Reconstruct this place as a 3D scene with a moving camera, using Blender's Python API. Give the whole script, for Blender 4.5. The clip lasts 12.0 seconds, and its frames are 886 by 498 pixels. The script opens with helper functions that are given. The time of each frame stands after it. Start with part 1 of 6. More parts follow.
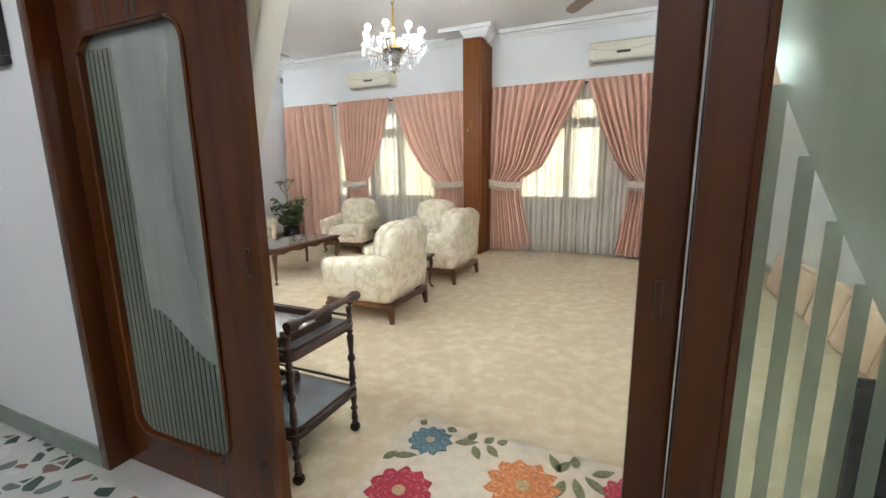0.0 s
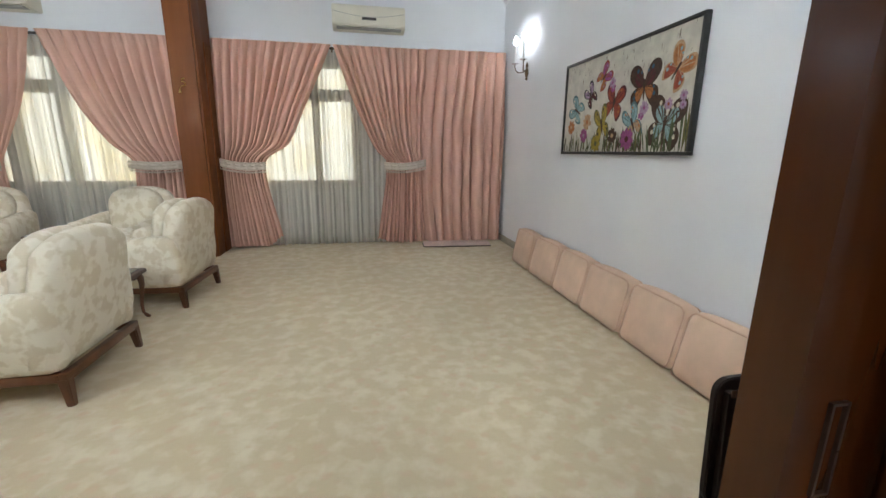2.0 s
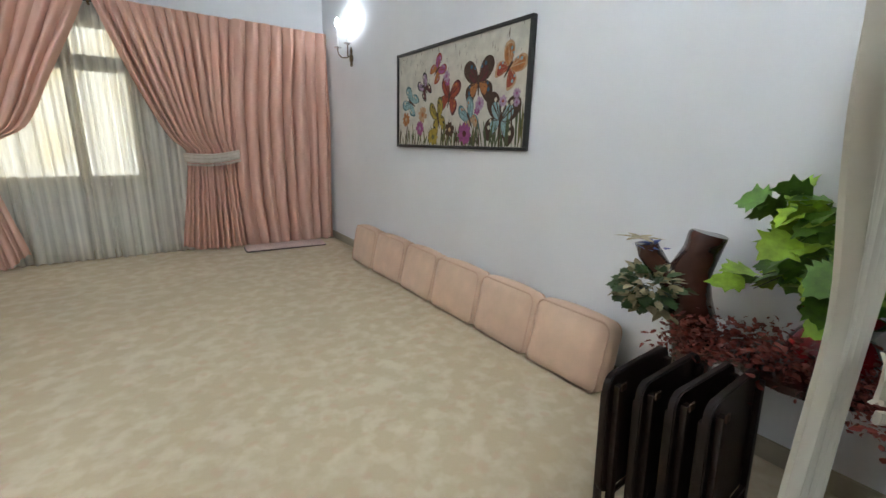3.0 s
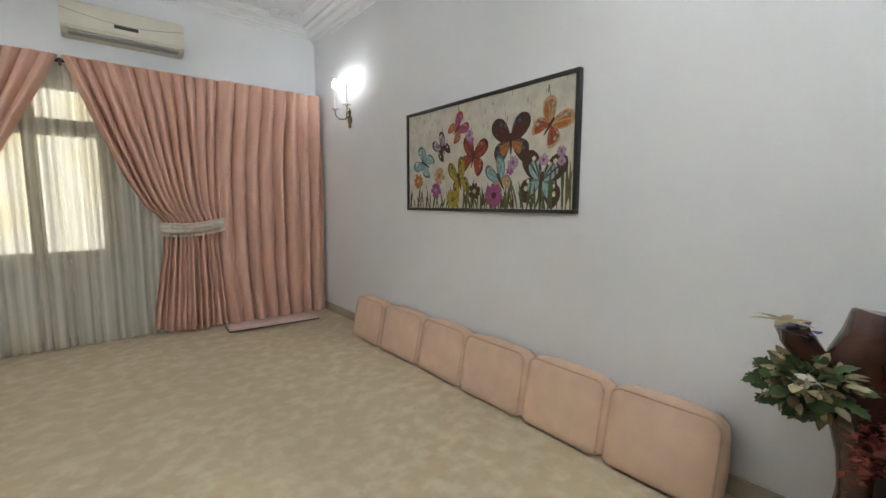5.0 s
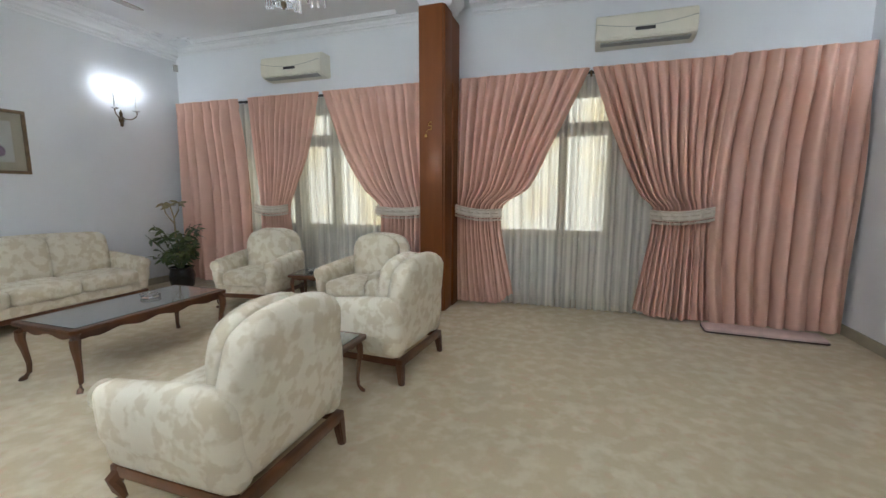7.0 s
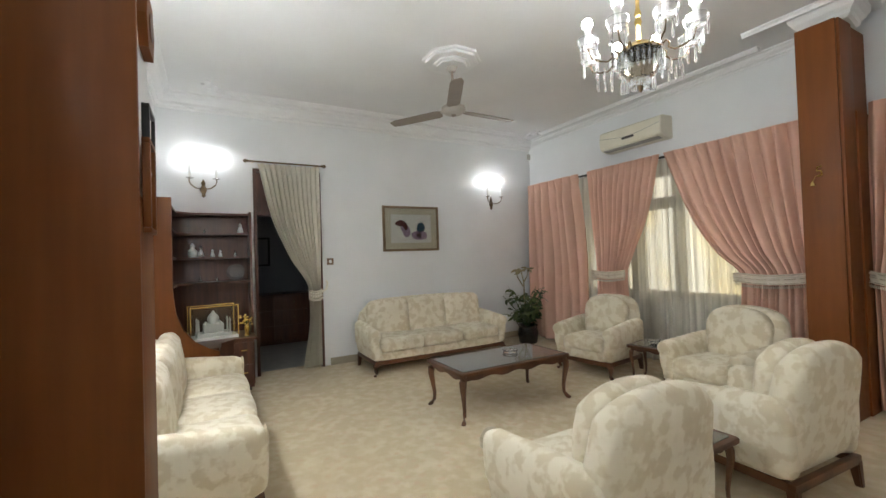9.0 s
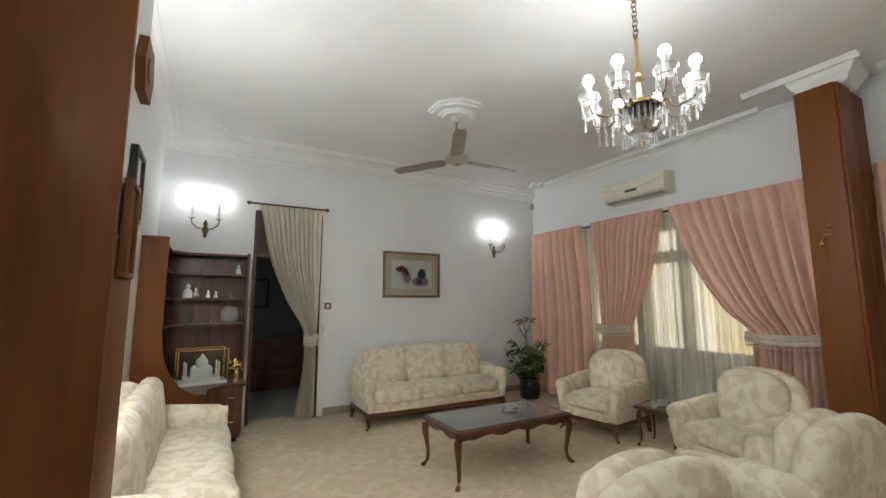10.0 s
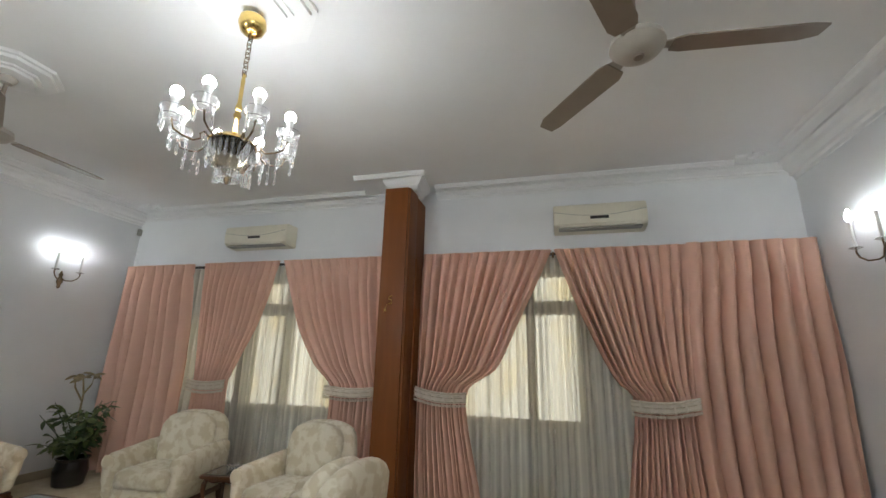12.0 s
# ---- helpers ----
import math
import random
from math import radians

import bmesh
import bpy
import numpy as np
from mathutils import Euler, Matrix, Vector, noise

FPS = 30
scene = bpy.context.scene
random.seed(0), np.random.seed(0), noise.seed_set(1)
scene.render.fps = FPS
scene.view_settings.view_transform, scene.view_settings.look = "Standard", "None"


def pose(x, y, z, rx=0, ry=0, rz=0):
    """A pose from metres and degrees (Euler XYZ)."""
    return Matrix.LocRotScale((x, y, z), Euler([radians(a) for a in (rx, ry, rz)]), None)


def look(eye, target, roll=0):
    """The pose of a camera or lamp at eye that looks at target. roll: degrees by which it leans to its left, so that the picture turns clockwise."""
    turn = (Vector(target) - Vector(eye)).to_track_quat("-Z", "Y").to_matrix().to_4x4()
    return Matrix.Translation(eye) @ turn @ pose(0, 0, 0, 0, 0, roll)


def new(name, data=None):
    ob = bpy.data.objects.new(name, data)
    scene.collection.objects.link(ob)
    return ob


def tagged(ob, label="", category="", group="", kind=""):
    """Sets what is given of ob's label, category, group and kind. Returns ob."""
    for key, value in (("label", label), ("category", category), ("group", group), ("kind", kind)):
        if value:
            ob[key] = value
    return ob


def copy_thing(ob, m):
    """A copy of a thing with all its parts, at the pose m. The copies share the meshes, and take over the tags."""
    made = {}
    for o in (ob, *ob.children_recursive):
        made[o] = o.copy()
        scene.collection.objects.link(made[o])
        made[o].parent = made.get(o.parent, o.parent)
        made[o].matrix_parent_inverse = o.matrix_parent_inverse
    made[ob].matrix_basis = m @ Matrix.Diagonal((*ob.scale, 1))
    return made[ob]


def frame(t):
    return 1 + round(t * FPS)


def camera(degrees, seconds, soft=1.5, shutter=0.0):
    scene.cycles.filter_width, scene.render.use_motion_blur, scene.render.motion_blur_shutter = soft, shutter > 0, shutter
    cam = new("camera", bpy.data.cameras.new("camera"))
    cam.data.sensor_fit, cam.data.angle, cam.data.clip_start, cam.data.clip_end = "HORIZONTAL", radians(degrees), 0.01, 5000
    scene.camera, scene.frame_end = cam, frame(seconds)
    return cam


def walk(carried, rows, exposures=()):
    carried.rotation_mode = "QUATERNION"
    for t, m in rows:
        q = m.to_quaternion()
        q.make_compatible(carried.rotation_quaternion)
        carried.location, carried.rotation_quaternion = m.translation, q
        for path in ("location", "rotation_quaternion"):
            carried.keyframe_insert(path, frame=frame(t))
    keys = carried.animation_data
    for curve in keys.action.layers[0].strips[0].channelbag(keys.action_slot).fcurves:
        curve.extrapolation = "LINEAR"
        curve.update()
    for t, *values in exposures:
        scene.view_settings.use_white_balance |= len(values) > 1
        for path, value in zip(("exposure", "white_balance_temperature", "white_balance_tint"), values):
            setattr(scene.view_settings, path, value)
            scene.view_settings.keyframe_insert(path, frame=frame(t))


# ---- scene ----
cam = camera(93.5, 12.0)
PATH = [
    (0, (0.115, 0.127, 1.352), (-0.678, 1.926, 0.982), -0.8),
    (0.5, (0.055, 0.279, 1.347), (-0.519, 2.162, 0.994), -0.5),
    (1, (-0.007, 0.465, 1.34), (-0.377, 2.396, 0.971), -0.2),
    (1.5, (-0.148, 0.704, 1.337), (-0.181, 2.665, 0.944), 0.2),
    (2, (-0.214, 0.918, 1.311), (0.158, 2.83, 0.857), 0.5),
    (2.5, (-0.258, 1.09, 1.319), (0.548, 2.842, 0.787), 1.3),
    (4.5, (-0.306, 1.704, 1.353), (1.204, 2.987, 1.087), 0.1),
    (5, (-0.364, 1.86, 1.361), (0.901, 3.394, 1.144), 0.1),
    (5.5, (-0.448, 1.958, 1.347), (0.424, 3.746, 1.134), 0.1),
    (6, (-0.496, 2.033, 1.362), (-0.097, 3.979, 1.13), 0.2),
    (6.5, (-0.523, 2.076, 1.356), (-0.656, 4.056, 1.101), 0.2),
    (7, (-0.559, 2.066, 1.351), (-1.187, 3.945, 1.08), 0.0),
    (7.5, (-0.576, 2.053, 1.353), (-1.646, 3.723, 1.092), -0.6),
    (9.5, (-0.704, 1.943, 1.471), (-2.495, 2.823, 1.595), -1.1),
    (10, (-0.722, 2.036, 1.480), (-2.458, 2.987, 1.732), -0.1),
    (10.5, (-0.705, 2.154, 1.505), (-2.279, 3.339, 1.848), 0.7),
    (11, (-0.665, 2.261, 1.499), (-1.95, 3.736, 1.914), 1.7),
    (11.5, (-0.607, 2.352, 1.492), (-1.525, 4.066, 1.96), 2.0),
    (12, (-0.54, 2.454, 1.497), (-1.046, 4.322, 2.003), 1.4),
]
EXPOSURES = [(0.0, 2.42, 6500, 10), (1.0, 2.35, 6500, 10), (1.5, 2.1, 6400, 10), (2.5, 2.03, 6150, 10), (4.5, 2.0, 6550, 10), (5.0, 1.88, 6600, 10), (5.5, 1.86, 6500, 10), (6.5, 1.82, 6100, 10),
             (7.0, 1.8, 6080, 10), (7.5, 1.84, 6200, 10), (9.5, 1.72, 6950, 10), (10.0, 1.62, 6900, 10), (10.5, 1.52, 6850, 10), (11.0, 1.42, 6900, 10), (11.5, 1.46, 6750, 10), (12.0, 1.47, 6650, 10)]
walk(cam, [(t, look(eye, target, roll)) for t, eye, target, roll in PATH], EXPOSURES)

# ---- world and large lights ----
world = bpy.data.worlds.new("World")
scene.world = world
world.use_nodes = True
wn = world.node_tree.nodes
sky = wn.new("ShaderNodeTexSky")
sky.sky_type, sky.sun_disc = "NISHITA", False
sky.sun_elevation, sky.sun_rotation = radians(48), radians(200)
wn["Background"].inputs["Strength"].default_value = 0.12
world.node_tree.links.new(sky.outputs["Color"], wn["Background"].inputs["Color"])
sun = new("sun", bpy.data.lights.new("sun", "SUN"))
sun.data.energy, sun.data.angle, sun.data.color = 3.0, radians(0.5), (1.0, 0.95, 0.86)
sun.matrix_world = look((0, 0, 20), (8, 14, 0))
# the last two strengths drive added fill lights on the south wall
BULB, SCONCE, HALL_LAMP, OUTSIDE, FILL_TUBE, SOFA_FILL_TUBE = 43.0, 16.0, 14.5, 0.52, 52.0, 74.0

# ---- plan ----
X0, X1, Y0, Y1, CEIL = -6.50, 1.85, 1.42, 7.08, 3.47
PART0, PART1 = 1.08, 1.26          # the partition with the sliding doors
HX0, HX1, HY0 = -4.6, 2.6, -2.4    # the hall outside


# ---- materials ----
def mat(name, base, rough=0.5, metal=0.0, scale=8.0, vary=0.12, bump=0.05, fine=90.0, stretch=(1, 1, 1), spec=0.5, second=None, coat=0.0, island=0.0, sheen=0.0):
    m = bpy.data.materials.new(name)
    m.use_nodes = True
    n, l = m.node_tree.nodes, m.node_tree.links
    b = n["Principled BSDF"]
    b.inputs["Roughness"].default_value, b.inputs["Metallic"].default_value = rough, metal
    b.inputs["Specular IOR Level"].default_value = spec
    b.inputs["Coat Weight"].default_value, b.inputs["Coat Roughness"].default_value = coat, 0.12
    b.inputs["Sheen Weight"].default_value = sheen
    co, mp = n.new("ShaderNodeTexCoord"), n.new("ShaderNodeMapping")
    l.new(co.outputs["Object"], mp.inputs["Vector"])
    mp.inputs["Scale"].default_value = stretch
    big, small = n.new("ShaderNodeTexNoise"), n.new("ShaderNodeTexNoise")
    big.inputs["Scale"].default_value, big.inputs["Detail"].default_value = scale, 5
    small.inputs["Scale"].default_value, small.inputs["Detail"].default_value = fine, 4
    l.new(mp.outputs["Vector"], big.inputs["Vector"])
    l.new(mp.outputs["Vector"], small.inputs["Vector"])
    mix = n.new("ShaderNodeMix")
    mix.data_type = "RGBA"
    dark = [c * (1 - vary) for c in base] if second is None else second
    lite = [min(1, c * (1 + vary * 0.6)) for c in base]
    mix.inputs["A"].default_value, mix.inputs["B"].default_value = (*dark, 1), (*lite, 1)
    ramp = n.new("ShaderNodeMapRange")
    ramp.inputs["From Min"].default_value, ramp.inputs["From Max"].default_value = 0.32, 0.68
    l.new(big.outputs["Fac"], ramp.inputs["Value"])
    l.new(ramp.outputs["Result"], mix.inputs["Factor"])
    l.new(mix.outputs["Result"], b.inputs["Base Color"])
    if bump:
        bp = n.new("ShaderNodeBump")
        bp.inputs["Strength"].default_value, bp.inputs["Distance"].default_value = bump, 0.01
        l.new(small.outputs["Fac"], bp.inputs["Height"])
        l.new(bp.outputs["Normal"], b.inputs["Normal"])
    rr = n.new("ShaderNodeMapRange")
    rr.inputs["To Min"].default_value, rr.inputs["To Max"].default_value = max(0.02, rough - 0.07), min(1, rough + 0.07)
    l.new(small.outputs["Fac"], rr.inputs["Value"])
    l.new(rr.outputs["Result"], b.inputs["Roughness"])
    return m


def emit(name, color, strength):
    m = bpy.data.materials.new(name)
    m.use_nodes = True
    b = m.node_tree.nodes["Principled BSDF"]
    b.inputs["Base Color"].default_value = (*color, 1)
    b.inputs["Emission Color"].default_value = (*color, 1)
    b.inputs["Emission Strength"].default_value = strength
    return m


def glass(name, rough=0.0, tint=(1, 1, 1), ior=1.45):
    m = bpy.data.materials.new(name)
    m.use_nodes = True
    b = m.node_tree.nodes["Principled BSDF"]
    b.inputs["Base Color"].default_value = (*tint, 1)
    b.inputs["Transmission Weight"].default_value, b.inputs["Roughness"].default_value, b.inputs["IOR"].default_value = 1.0, rough, ior
    return m


def clear_pane(name, tint, gloss=0.06):
    m = bpy.data.materials.new(name)
    m.use_nodes = True
    n, l = m.node_tree.nodes, m.node_tree.links
    tr, gl, mx, lw = n.new("ShaderNodeBsdfTransparent"), n.new("ShaderNodeBsdfGlossy"), n.new("ShaderNodeMixShader"), n.new("ShaderNodeFresnel")
    tr.inputs["Color"].default_value = (*tint, 1)
    gl.inputs["Roughness"].default_value = gloss
    lw.inputs["IOR"].default_value = 1.4
    l.new(lw.outputs["Fac"], mx.inputs["Fac"])
    l.new(tr.outputs[0], mx.inputs[1])
    l.new(gl.outputs[0], mx.inputs[2])
    l.new(mx.outputs[0], n["Material Output"].inputs["Surface"])
    return m


def cloth(name, base, clear=0.0, through_light=0.35, weave=600.0):
    """A thin fabric: diffuse, translucent, and part open weave."""
    m = bpy.data.materials.new(name)
    m.use_nodes = True
    n, l = m.node_tree.nodes, m.node_tree.links
    d, t, mx = n.new("ShaderNodeBsdfDiffuse"), n.new("ShaderNodeBsdfTranslucent"), n.new("ShaderNodeMixShader")
    no, mixc, co = n.new("ShaderNodeTexNoise"), n.new("ShaderNodeMix"), n.new("ShaderNodeTexCoord")
    mixc.data_type = "RGBA"
    no.inputs["Scale"].default_value = 3.0
    no.inputs["Detail"].default_value = 8
    l.new(co.outputs["Object"], no.inputs["Vector"])
    mixc.inputs["A"].default_value = (*[c * 0.9 for c in base], 1)
    mixc.inputs["B"].default_value = (*[min(1, c * 1.06) for c in base], 1)
    l.new(no.outputs["Fac"], mixc.inputs["Factor"])
    l.new(mixc.outputs["Result"], d.inputs["Color"])
    l.new(mixc.outputs["Result"], t.inputs["Color"])
    fine, bp = n.new("ShaderNodeTexNoise"), n.new("ShaderNodeBump")
    fine.inputs["Scale"].default_value = weave
    bp.inputs["Strength"].default_value = 0.15
    bp.inputs["Distance"].default_value = 0.002
    l.new(co.outputs["Object"], fine.inputs["Vector"])
    l.new(fine.outputs["Fac"], bp.inputs["Height"])
    l.new(bp.outputs["Normal"], d.inputs["Normal"])
    mx.inputs["Fac"].default_value = through_light
    l.new(d.outputs[0], mx.inputs[1])
    l.new(t.outputs[0], mx.inputs[2])
    last = mx
    if clear:
        tr, m2 = n.new("ShaderNodeBsdfTransparent"), n.new("ShaderNodeMixShader")
        gather, wide, rng = n.new("ShaderNodeTexNoise"), n.new("ShaderNodeMapping"), n.new("ShaderNodeMapRange")
        wide.inputs["Scale"].default_value = (21, 6, 0.06)
        gather.inputs["Scale"].default_value, gather.inputs["Detail"].default_value = 1.0, 2
        l.new(co.outputs["Object"], wide.inputs["Vector"])
        l.new(wide.outputs["Vector"], gather.inputs["Vector"])
        l.new(gather.outputs["Fac"], rng.inputs["Value"])
        rng.inputs["From Min"].default_value, rng.inputs["From Max"].default_value = 0.3, 0.7
        rng.inputs["To Min"].default_value, rng.inputs["To Max"].default_value = clear * 0.25, clear * 1.7
        l.new(rng.outputs["Result"], m2.inputs["Fac"])
        dense = n.new("ShaderNodeMapRange")
        dense.inputs["From Min"].default_value, dense.inputs["From Max"].default_value = 0.34, 0.66
        dense.inputs["To Min"].default_value, dense.inputs["To Max"].default_value = through_light * 0.45, min(0.85, through_light * 1.6)
        l.new(gather.outputs["Fac"], dense.inputs["Value"])
        l.new(dense.outputs["Result"], mx.inputs["Fac"])
        l.new(mx.outputs[0], m2.inputs[1])
        l.new(tr.outputs[0], m2.inputs[2])
        last = m2
    l.new(last.outputs[0], n["Material Output"].inputs["Surface"])
    return m


def floral(name, ground, motif, accent, scale, rough=0.9, bump=0.25, sharp=0.06, cut=0.5, amount=0.8, pile=700.0):
    """A woven ground with soft blotchy flowers of a second colour and few of a third."""
    m = bpy.data.materials.new(name)
    m.use_nodes = True
    n, l = m.node_tree.nodes, m.node_tree.links
    b = n["Principled BSDF"]
    b.inputs["Roughness"].default_value, b.inputs["Specular IOR Level"].default_value = rough, 0.15
    b.inputs["Sheen Weight"].default_value = 0.15
    co = n.new("ShaderNodeTexCoord")
    warp, vm = n.new("ShaderNodeTexNoise"), n.new("ShaderNodeVectorMath")
    warp.inputs["Scale"].default_value, warp.inputs["Detail"].default_value = scale * 1.4, 3
    vm.operation = "MULTIPLY_ADD"
    vm.inputs[1].default_value = (0.55 / scale,) * 3
    l.new(co.outputs["Object"], warp.inputs["Vector"])
    l.new(warp.outputs["Color"], vm.inputs[0])
    l.new(co.outputs["Object"], vm.inputs[2])
    v1, v2 = n.new("ShaderNodeTexVoronoi"), n.new("ShaderNodeTexNoise")
    v1.inputs["Scale"].default_value = scale
    v2.inputs["Scale"].default_value, v2.inputs["Detail"].default_value = scale * 0.9, 2.5
    l.new(vm.outputs["Vector"], v1.inputs["Vector"])
    l.new(vm.outputs["Vector"], v2.inputs["Vector"])

    def step(socket, at, soft):
        r = n.new("ShaderNodeMapRange")
        r.inputs["From Min"].default_value, r.inputs["From Max"].default_value = at - soft, at + soft
        l.new(socket, r.inputs["Value"])
        return r.outputs["Result"]

    def blend(a, c, fac, most):
        x, k = n.new("ShaderNodeMix"), n.new("ShaderNodeMath")
        x.data_type, k.operation = "RGBA", "MULTIPLY"
        k.inputs[1].default_value = most
        l.new(fac, k.inputs[0])
        l.new(k.outputs[0], x.inputs["Factor"])
        if isinstance(a, tuple):
            x.inputs["A"].default_value = (*a, 1)
        else:
            l.new(a, x.inputs["A"])
        x.inputs["B"].default_value = (*c, 1)
        return x.outputs["Result"]

    c1 = blend(ground, motif, step(v2.outputs["Fac"], cut, sharp), amount)
    inv = n.new("ShaderNodeMath")
    inv.operation = "SUBTRACT"
    inv.inputs[0].default_value = 0.55
    l.new(v1.outputs["Distance"], inv.inputs[1])
    c2 = blend(c1, accent, step(inv.outputs[0], 0.3, 0.1), 0.45)
    worn = n.new("ShaderNodeTexNoise")
    worn.inputs["Scale"].default_value = 0.7
    l.new(co.outputs["Object"], worn.inputs["Vector"])
    c3 = blend(c2, tuple(x * 0.8 for x in ground), step(worn.outputs["Fac"], 0.55, 0.15), 0.35)
    l.new(c3, b.inputs["Base Color"])
    fine, bp = n.new("ShaderNodeTexNoise"), n.new("ShaderNodeBump")
    fine.inputs["Scale"].default_value = pile
    bp.inputs["Strength"].default_value, bp.inputs["Distance"].default_value = bump, 0.004
    l.new(co.outputs["Object"], fine.inputs["Vector"])
    l.new(fine.outputs["Fac"], bp.inputs["Height"])
    crumple, bp2 = n.new("ShaderNodeTexNoise"), n.new("ShaderNodeBump")
    crumple.inputs["Scale"].default_value, crumple.inputs["Detail"].default_value = 7.0, 3
    bp2.inputs["Strength"].default_value, bp2.inputs["Distance"].default_value = 0.35, 0.02
    l.new(co.outputs["Object"], crumple.inputs["Vector"])
    l.new(crumple.outputs["Fac"], bp2.inputs["Height"])
    l.new(bp.outputs["Normal"], bp2.inputs["Normal"])
    l.new(bp2.outputs["Normal"], b.inputs["Normal"])
    return m


def terrazzo(name):
    m = bpy.data.materials.new(name)
    m.use_nodes = True
    n, l = m.node_tree.nodes, m.node_tree.links
    b = n["Principled BSDF"]
    b.inputs["Roughness"].default_value = 0.22
    co = n.new("ShaderNodeTexCoord")
    v, cells, r, mx = n.new("ShaderNodeTexVoronoi"), n.new("ShaderNodeTexVoronoi"), n.new("ShaderNodeValToRGB"), n.new("ShaderNodeMix")
    v.feature = "DISTANCE_TO_EDGE"
    for t in (v, cells):
        t.inputs["Scale"].default_value = 14
        l.new(co.outputs["Object"], t.inputs["Vector"])
    r.color_ramp.interpolation = "CONSTANT"
    e = r.color_ramp.elements
    e[0].color = (0.62, 0.62, 0.57, 1)
    e[1].position, e[1].color = 0.5, (0.05, 0.08, 0.06, 1)
    for p, c in ((0.68, (0.16, 0.2, 0.16, 1)), (0.78, (0.24, 0.13, 0.1, 1)), (0.86, (0.7, 0.7, 0.64, 1))):
        k = e.new(p)
        k.color = c
    sep = n.new("ShaderNodeSeparateColor")
    l.new(cells.outputs["Color"], sep.inputs["Color"])
    l.new(sep.outputs[0], r.inputs["Fac"])
    st = n.new("ShaderNodeMapRange")
    st.inputs["From Min"].default_value, st.inputs["From Max"].default_value = 0.06, 0.1
    l.new(v.outputs["Distance"], st.inputs["Value"])
    mx.data_type = "RGBA"
    mx.inputs["A"].default_value = (0.62, 0.63, 0.58, 1)
    l.new(st.outputs["Result"], mx.inputs["Factor"])
    l.new(r.outputs["Color"], mx.inputs["B"])
    l.new(mx.outputs["Result"], b.inputs["Base Color"])
    return m


WALL = mat("wall paint", (0.80, 0.81, 0.82), 0.75, scale=1.3, vary=0.035, bump=0.06, fine=140, spec=0.25)
CEILING = mat("ceiling paint", (0.80, 0.80, 0.80), 0.8, scale=1.1, vary=0.04, bump=0.04, fine=120, spec=0.2)
PLASTER = mat("plaster moulding", (0.82, 0.82, 0.82), 0.7, scale=3, vary=0.03, bump=0.04)
BASE = mat("skirting", (0.38, 0.33, 0.24), 0.45, scale=5, vary=0.15)
HALLBASE = mat("hall skirting", (0.25, 0.29, 0.25), 0.35, scale=6, vary=0.2)
WOOD = mat("red brown veneer", (0.175, 0.056, 0.013), 0.5, scale=3, vary=0.12, bump=0.03, fine=60, stretch=(6, 6, 0.5), spec=0.2, coat=0.03)
DOORWOOD = mat("polished door wood", (0.085, 0.022, 0.004), 0.24, scale=1.6, vary=0.3, bump=0, fine=9, stretch=(7, 7, 0.4), spec=0.3, coat=0.2)
TABLEWOOD = mat("walnut", (0.125, 0.045, 0.016), 0.35, scale=6, vary=0.45, bump=0.04, fine=60, stretch=(1, 1, 0.5), coat=0.3)
DARKWOOD = mat("dark stained wood", (0.045, 0.016, 0.010), 0.35, scale=7, vary=0.4, bump=0.05, fine=60, coat=0.3)
CABWOOD = mat("mahogany cabinet", (0.10, 0.032, 0.016), 0.4, scale=4, vary=0.4, bump=0.03, fine=60, stretch=(5, 5, 0.5), coat=0.2)
BLACKWOOD = mat("black brown lacquer", (0.016, 0.008, 0.006), 0.4, scale=6, vary=0.3, bump=0.03, spec=0.25, coat=0.08)
BARK = mat("varnished driftwood", (0.065, 0.024, 0.016), 0.22, scale=7, vary=0.5, bump=0.4, fine=22, coat=0.6)
BLADE = mat("fan blade enamel", (0.27, 0.22, 0.18), 0.4, scale=5, vary=0.1)
FANWHITE = mat("fan enamel", (0.42, 0.385, 0.34), 0.35, scale=5, vary=0.08)
BRASS = mat("polished brass", (0.83, 0.60, 0.22), 0.16, 1.0, scale=9, vary=0.15, bump=0.02)
BRONZE = mat("aged brass", (0.17, 0.12, 0.07), 0.35, 1.0, scale=14, vary=0.35, bump=0.05)
STEEL = mat("pull plate", (0.12, 0.07, 0.045), 0.3, 0.6, scale=20, vary=0.2)
SILVER = mat("silvered ware", (0.75, 0.75, 0.74), 0.25, 0.8, scale=20, vary=0.15)
PORCELAIN = mat("white porcelain", (0.78, 0.77, 0.74), 0.3, scale=20, vary=0.06)
CANDLE = mat("candle sleeve", (0.82, 0.82, 0.8), 0.5, scale=9, vary=0.04)
ACBODY = mat("aged cream plastic", (0.76, 0.72, 0.60), 0.42, scale=4, vary=0.06, bump=0.02)
ACDARK = mat("dark vent", (0.035, 0.033, 0.03), 0.5, scale=9, vary=0.2)
ACGREY = mat("grey plastic", (0.38, 0.37, 0.33), 0.5, scale=9, vary=0.1)
CARPET = floral("cream carpet", (0.57, 0.465, 0.30), (0.72, 0.635, 0.47), (0.60, 0.40, 0.27), 11.0, 0.95, 0.5, 0.12, 0.55, 0.66, 420)
FABRIC = floral("cream damask", (0.655, 0.565, 0.41), (0.80, 0.735, 0.60), (0.71, 0.64, 0.50), 14.0, 0.8, 0.15, 0.05, 0.48, 0.85, 900)
SILKPINK = cloth("salmon pink curtain", (0.77, 0.495, 0.39), 0.0, 0.05)
CREAMCLOTH = cloth("cream curtain", (0.80, 0.76, 0.66), 0.0, 0.25)
SHEER = cloth("sheer net curtain", (0.80, 0.77, 0.68), 0.25, 0.5)
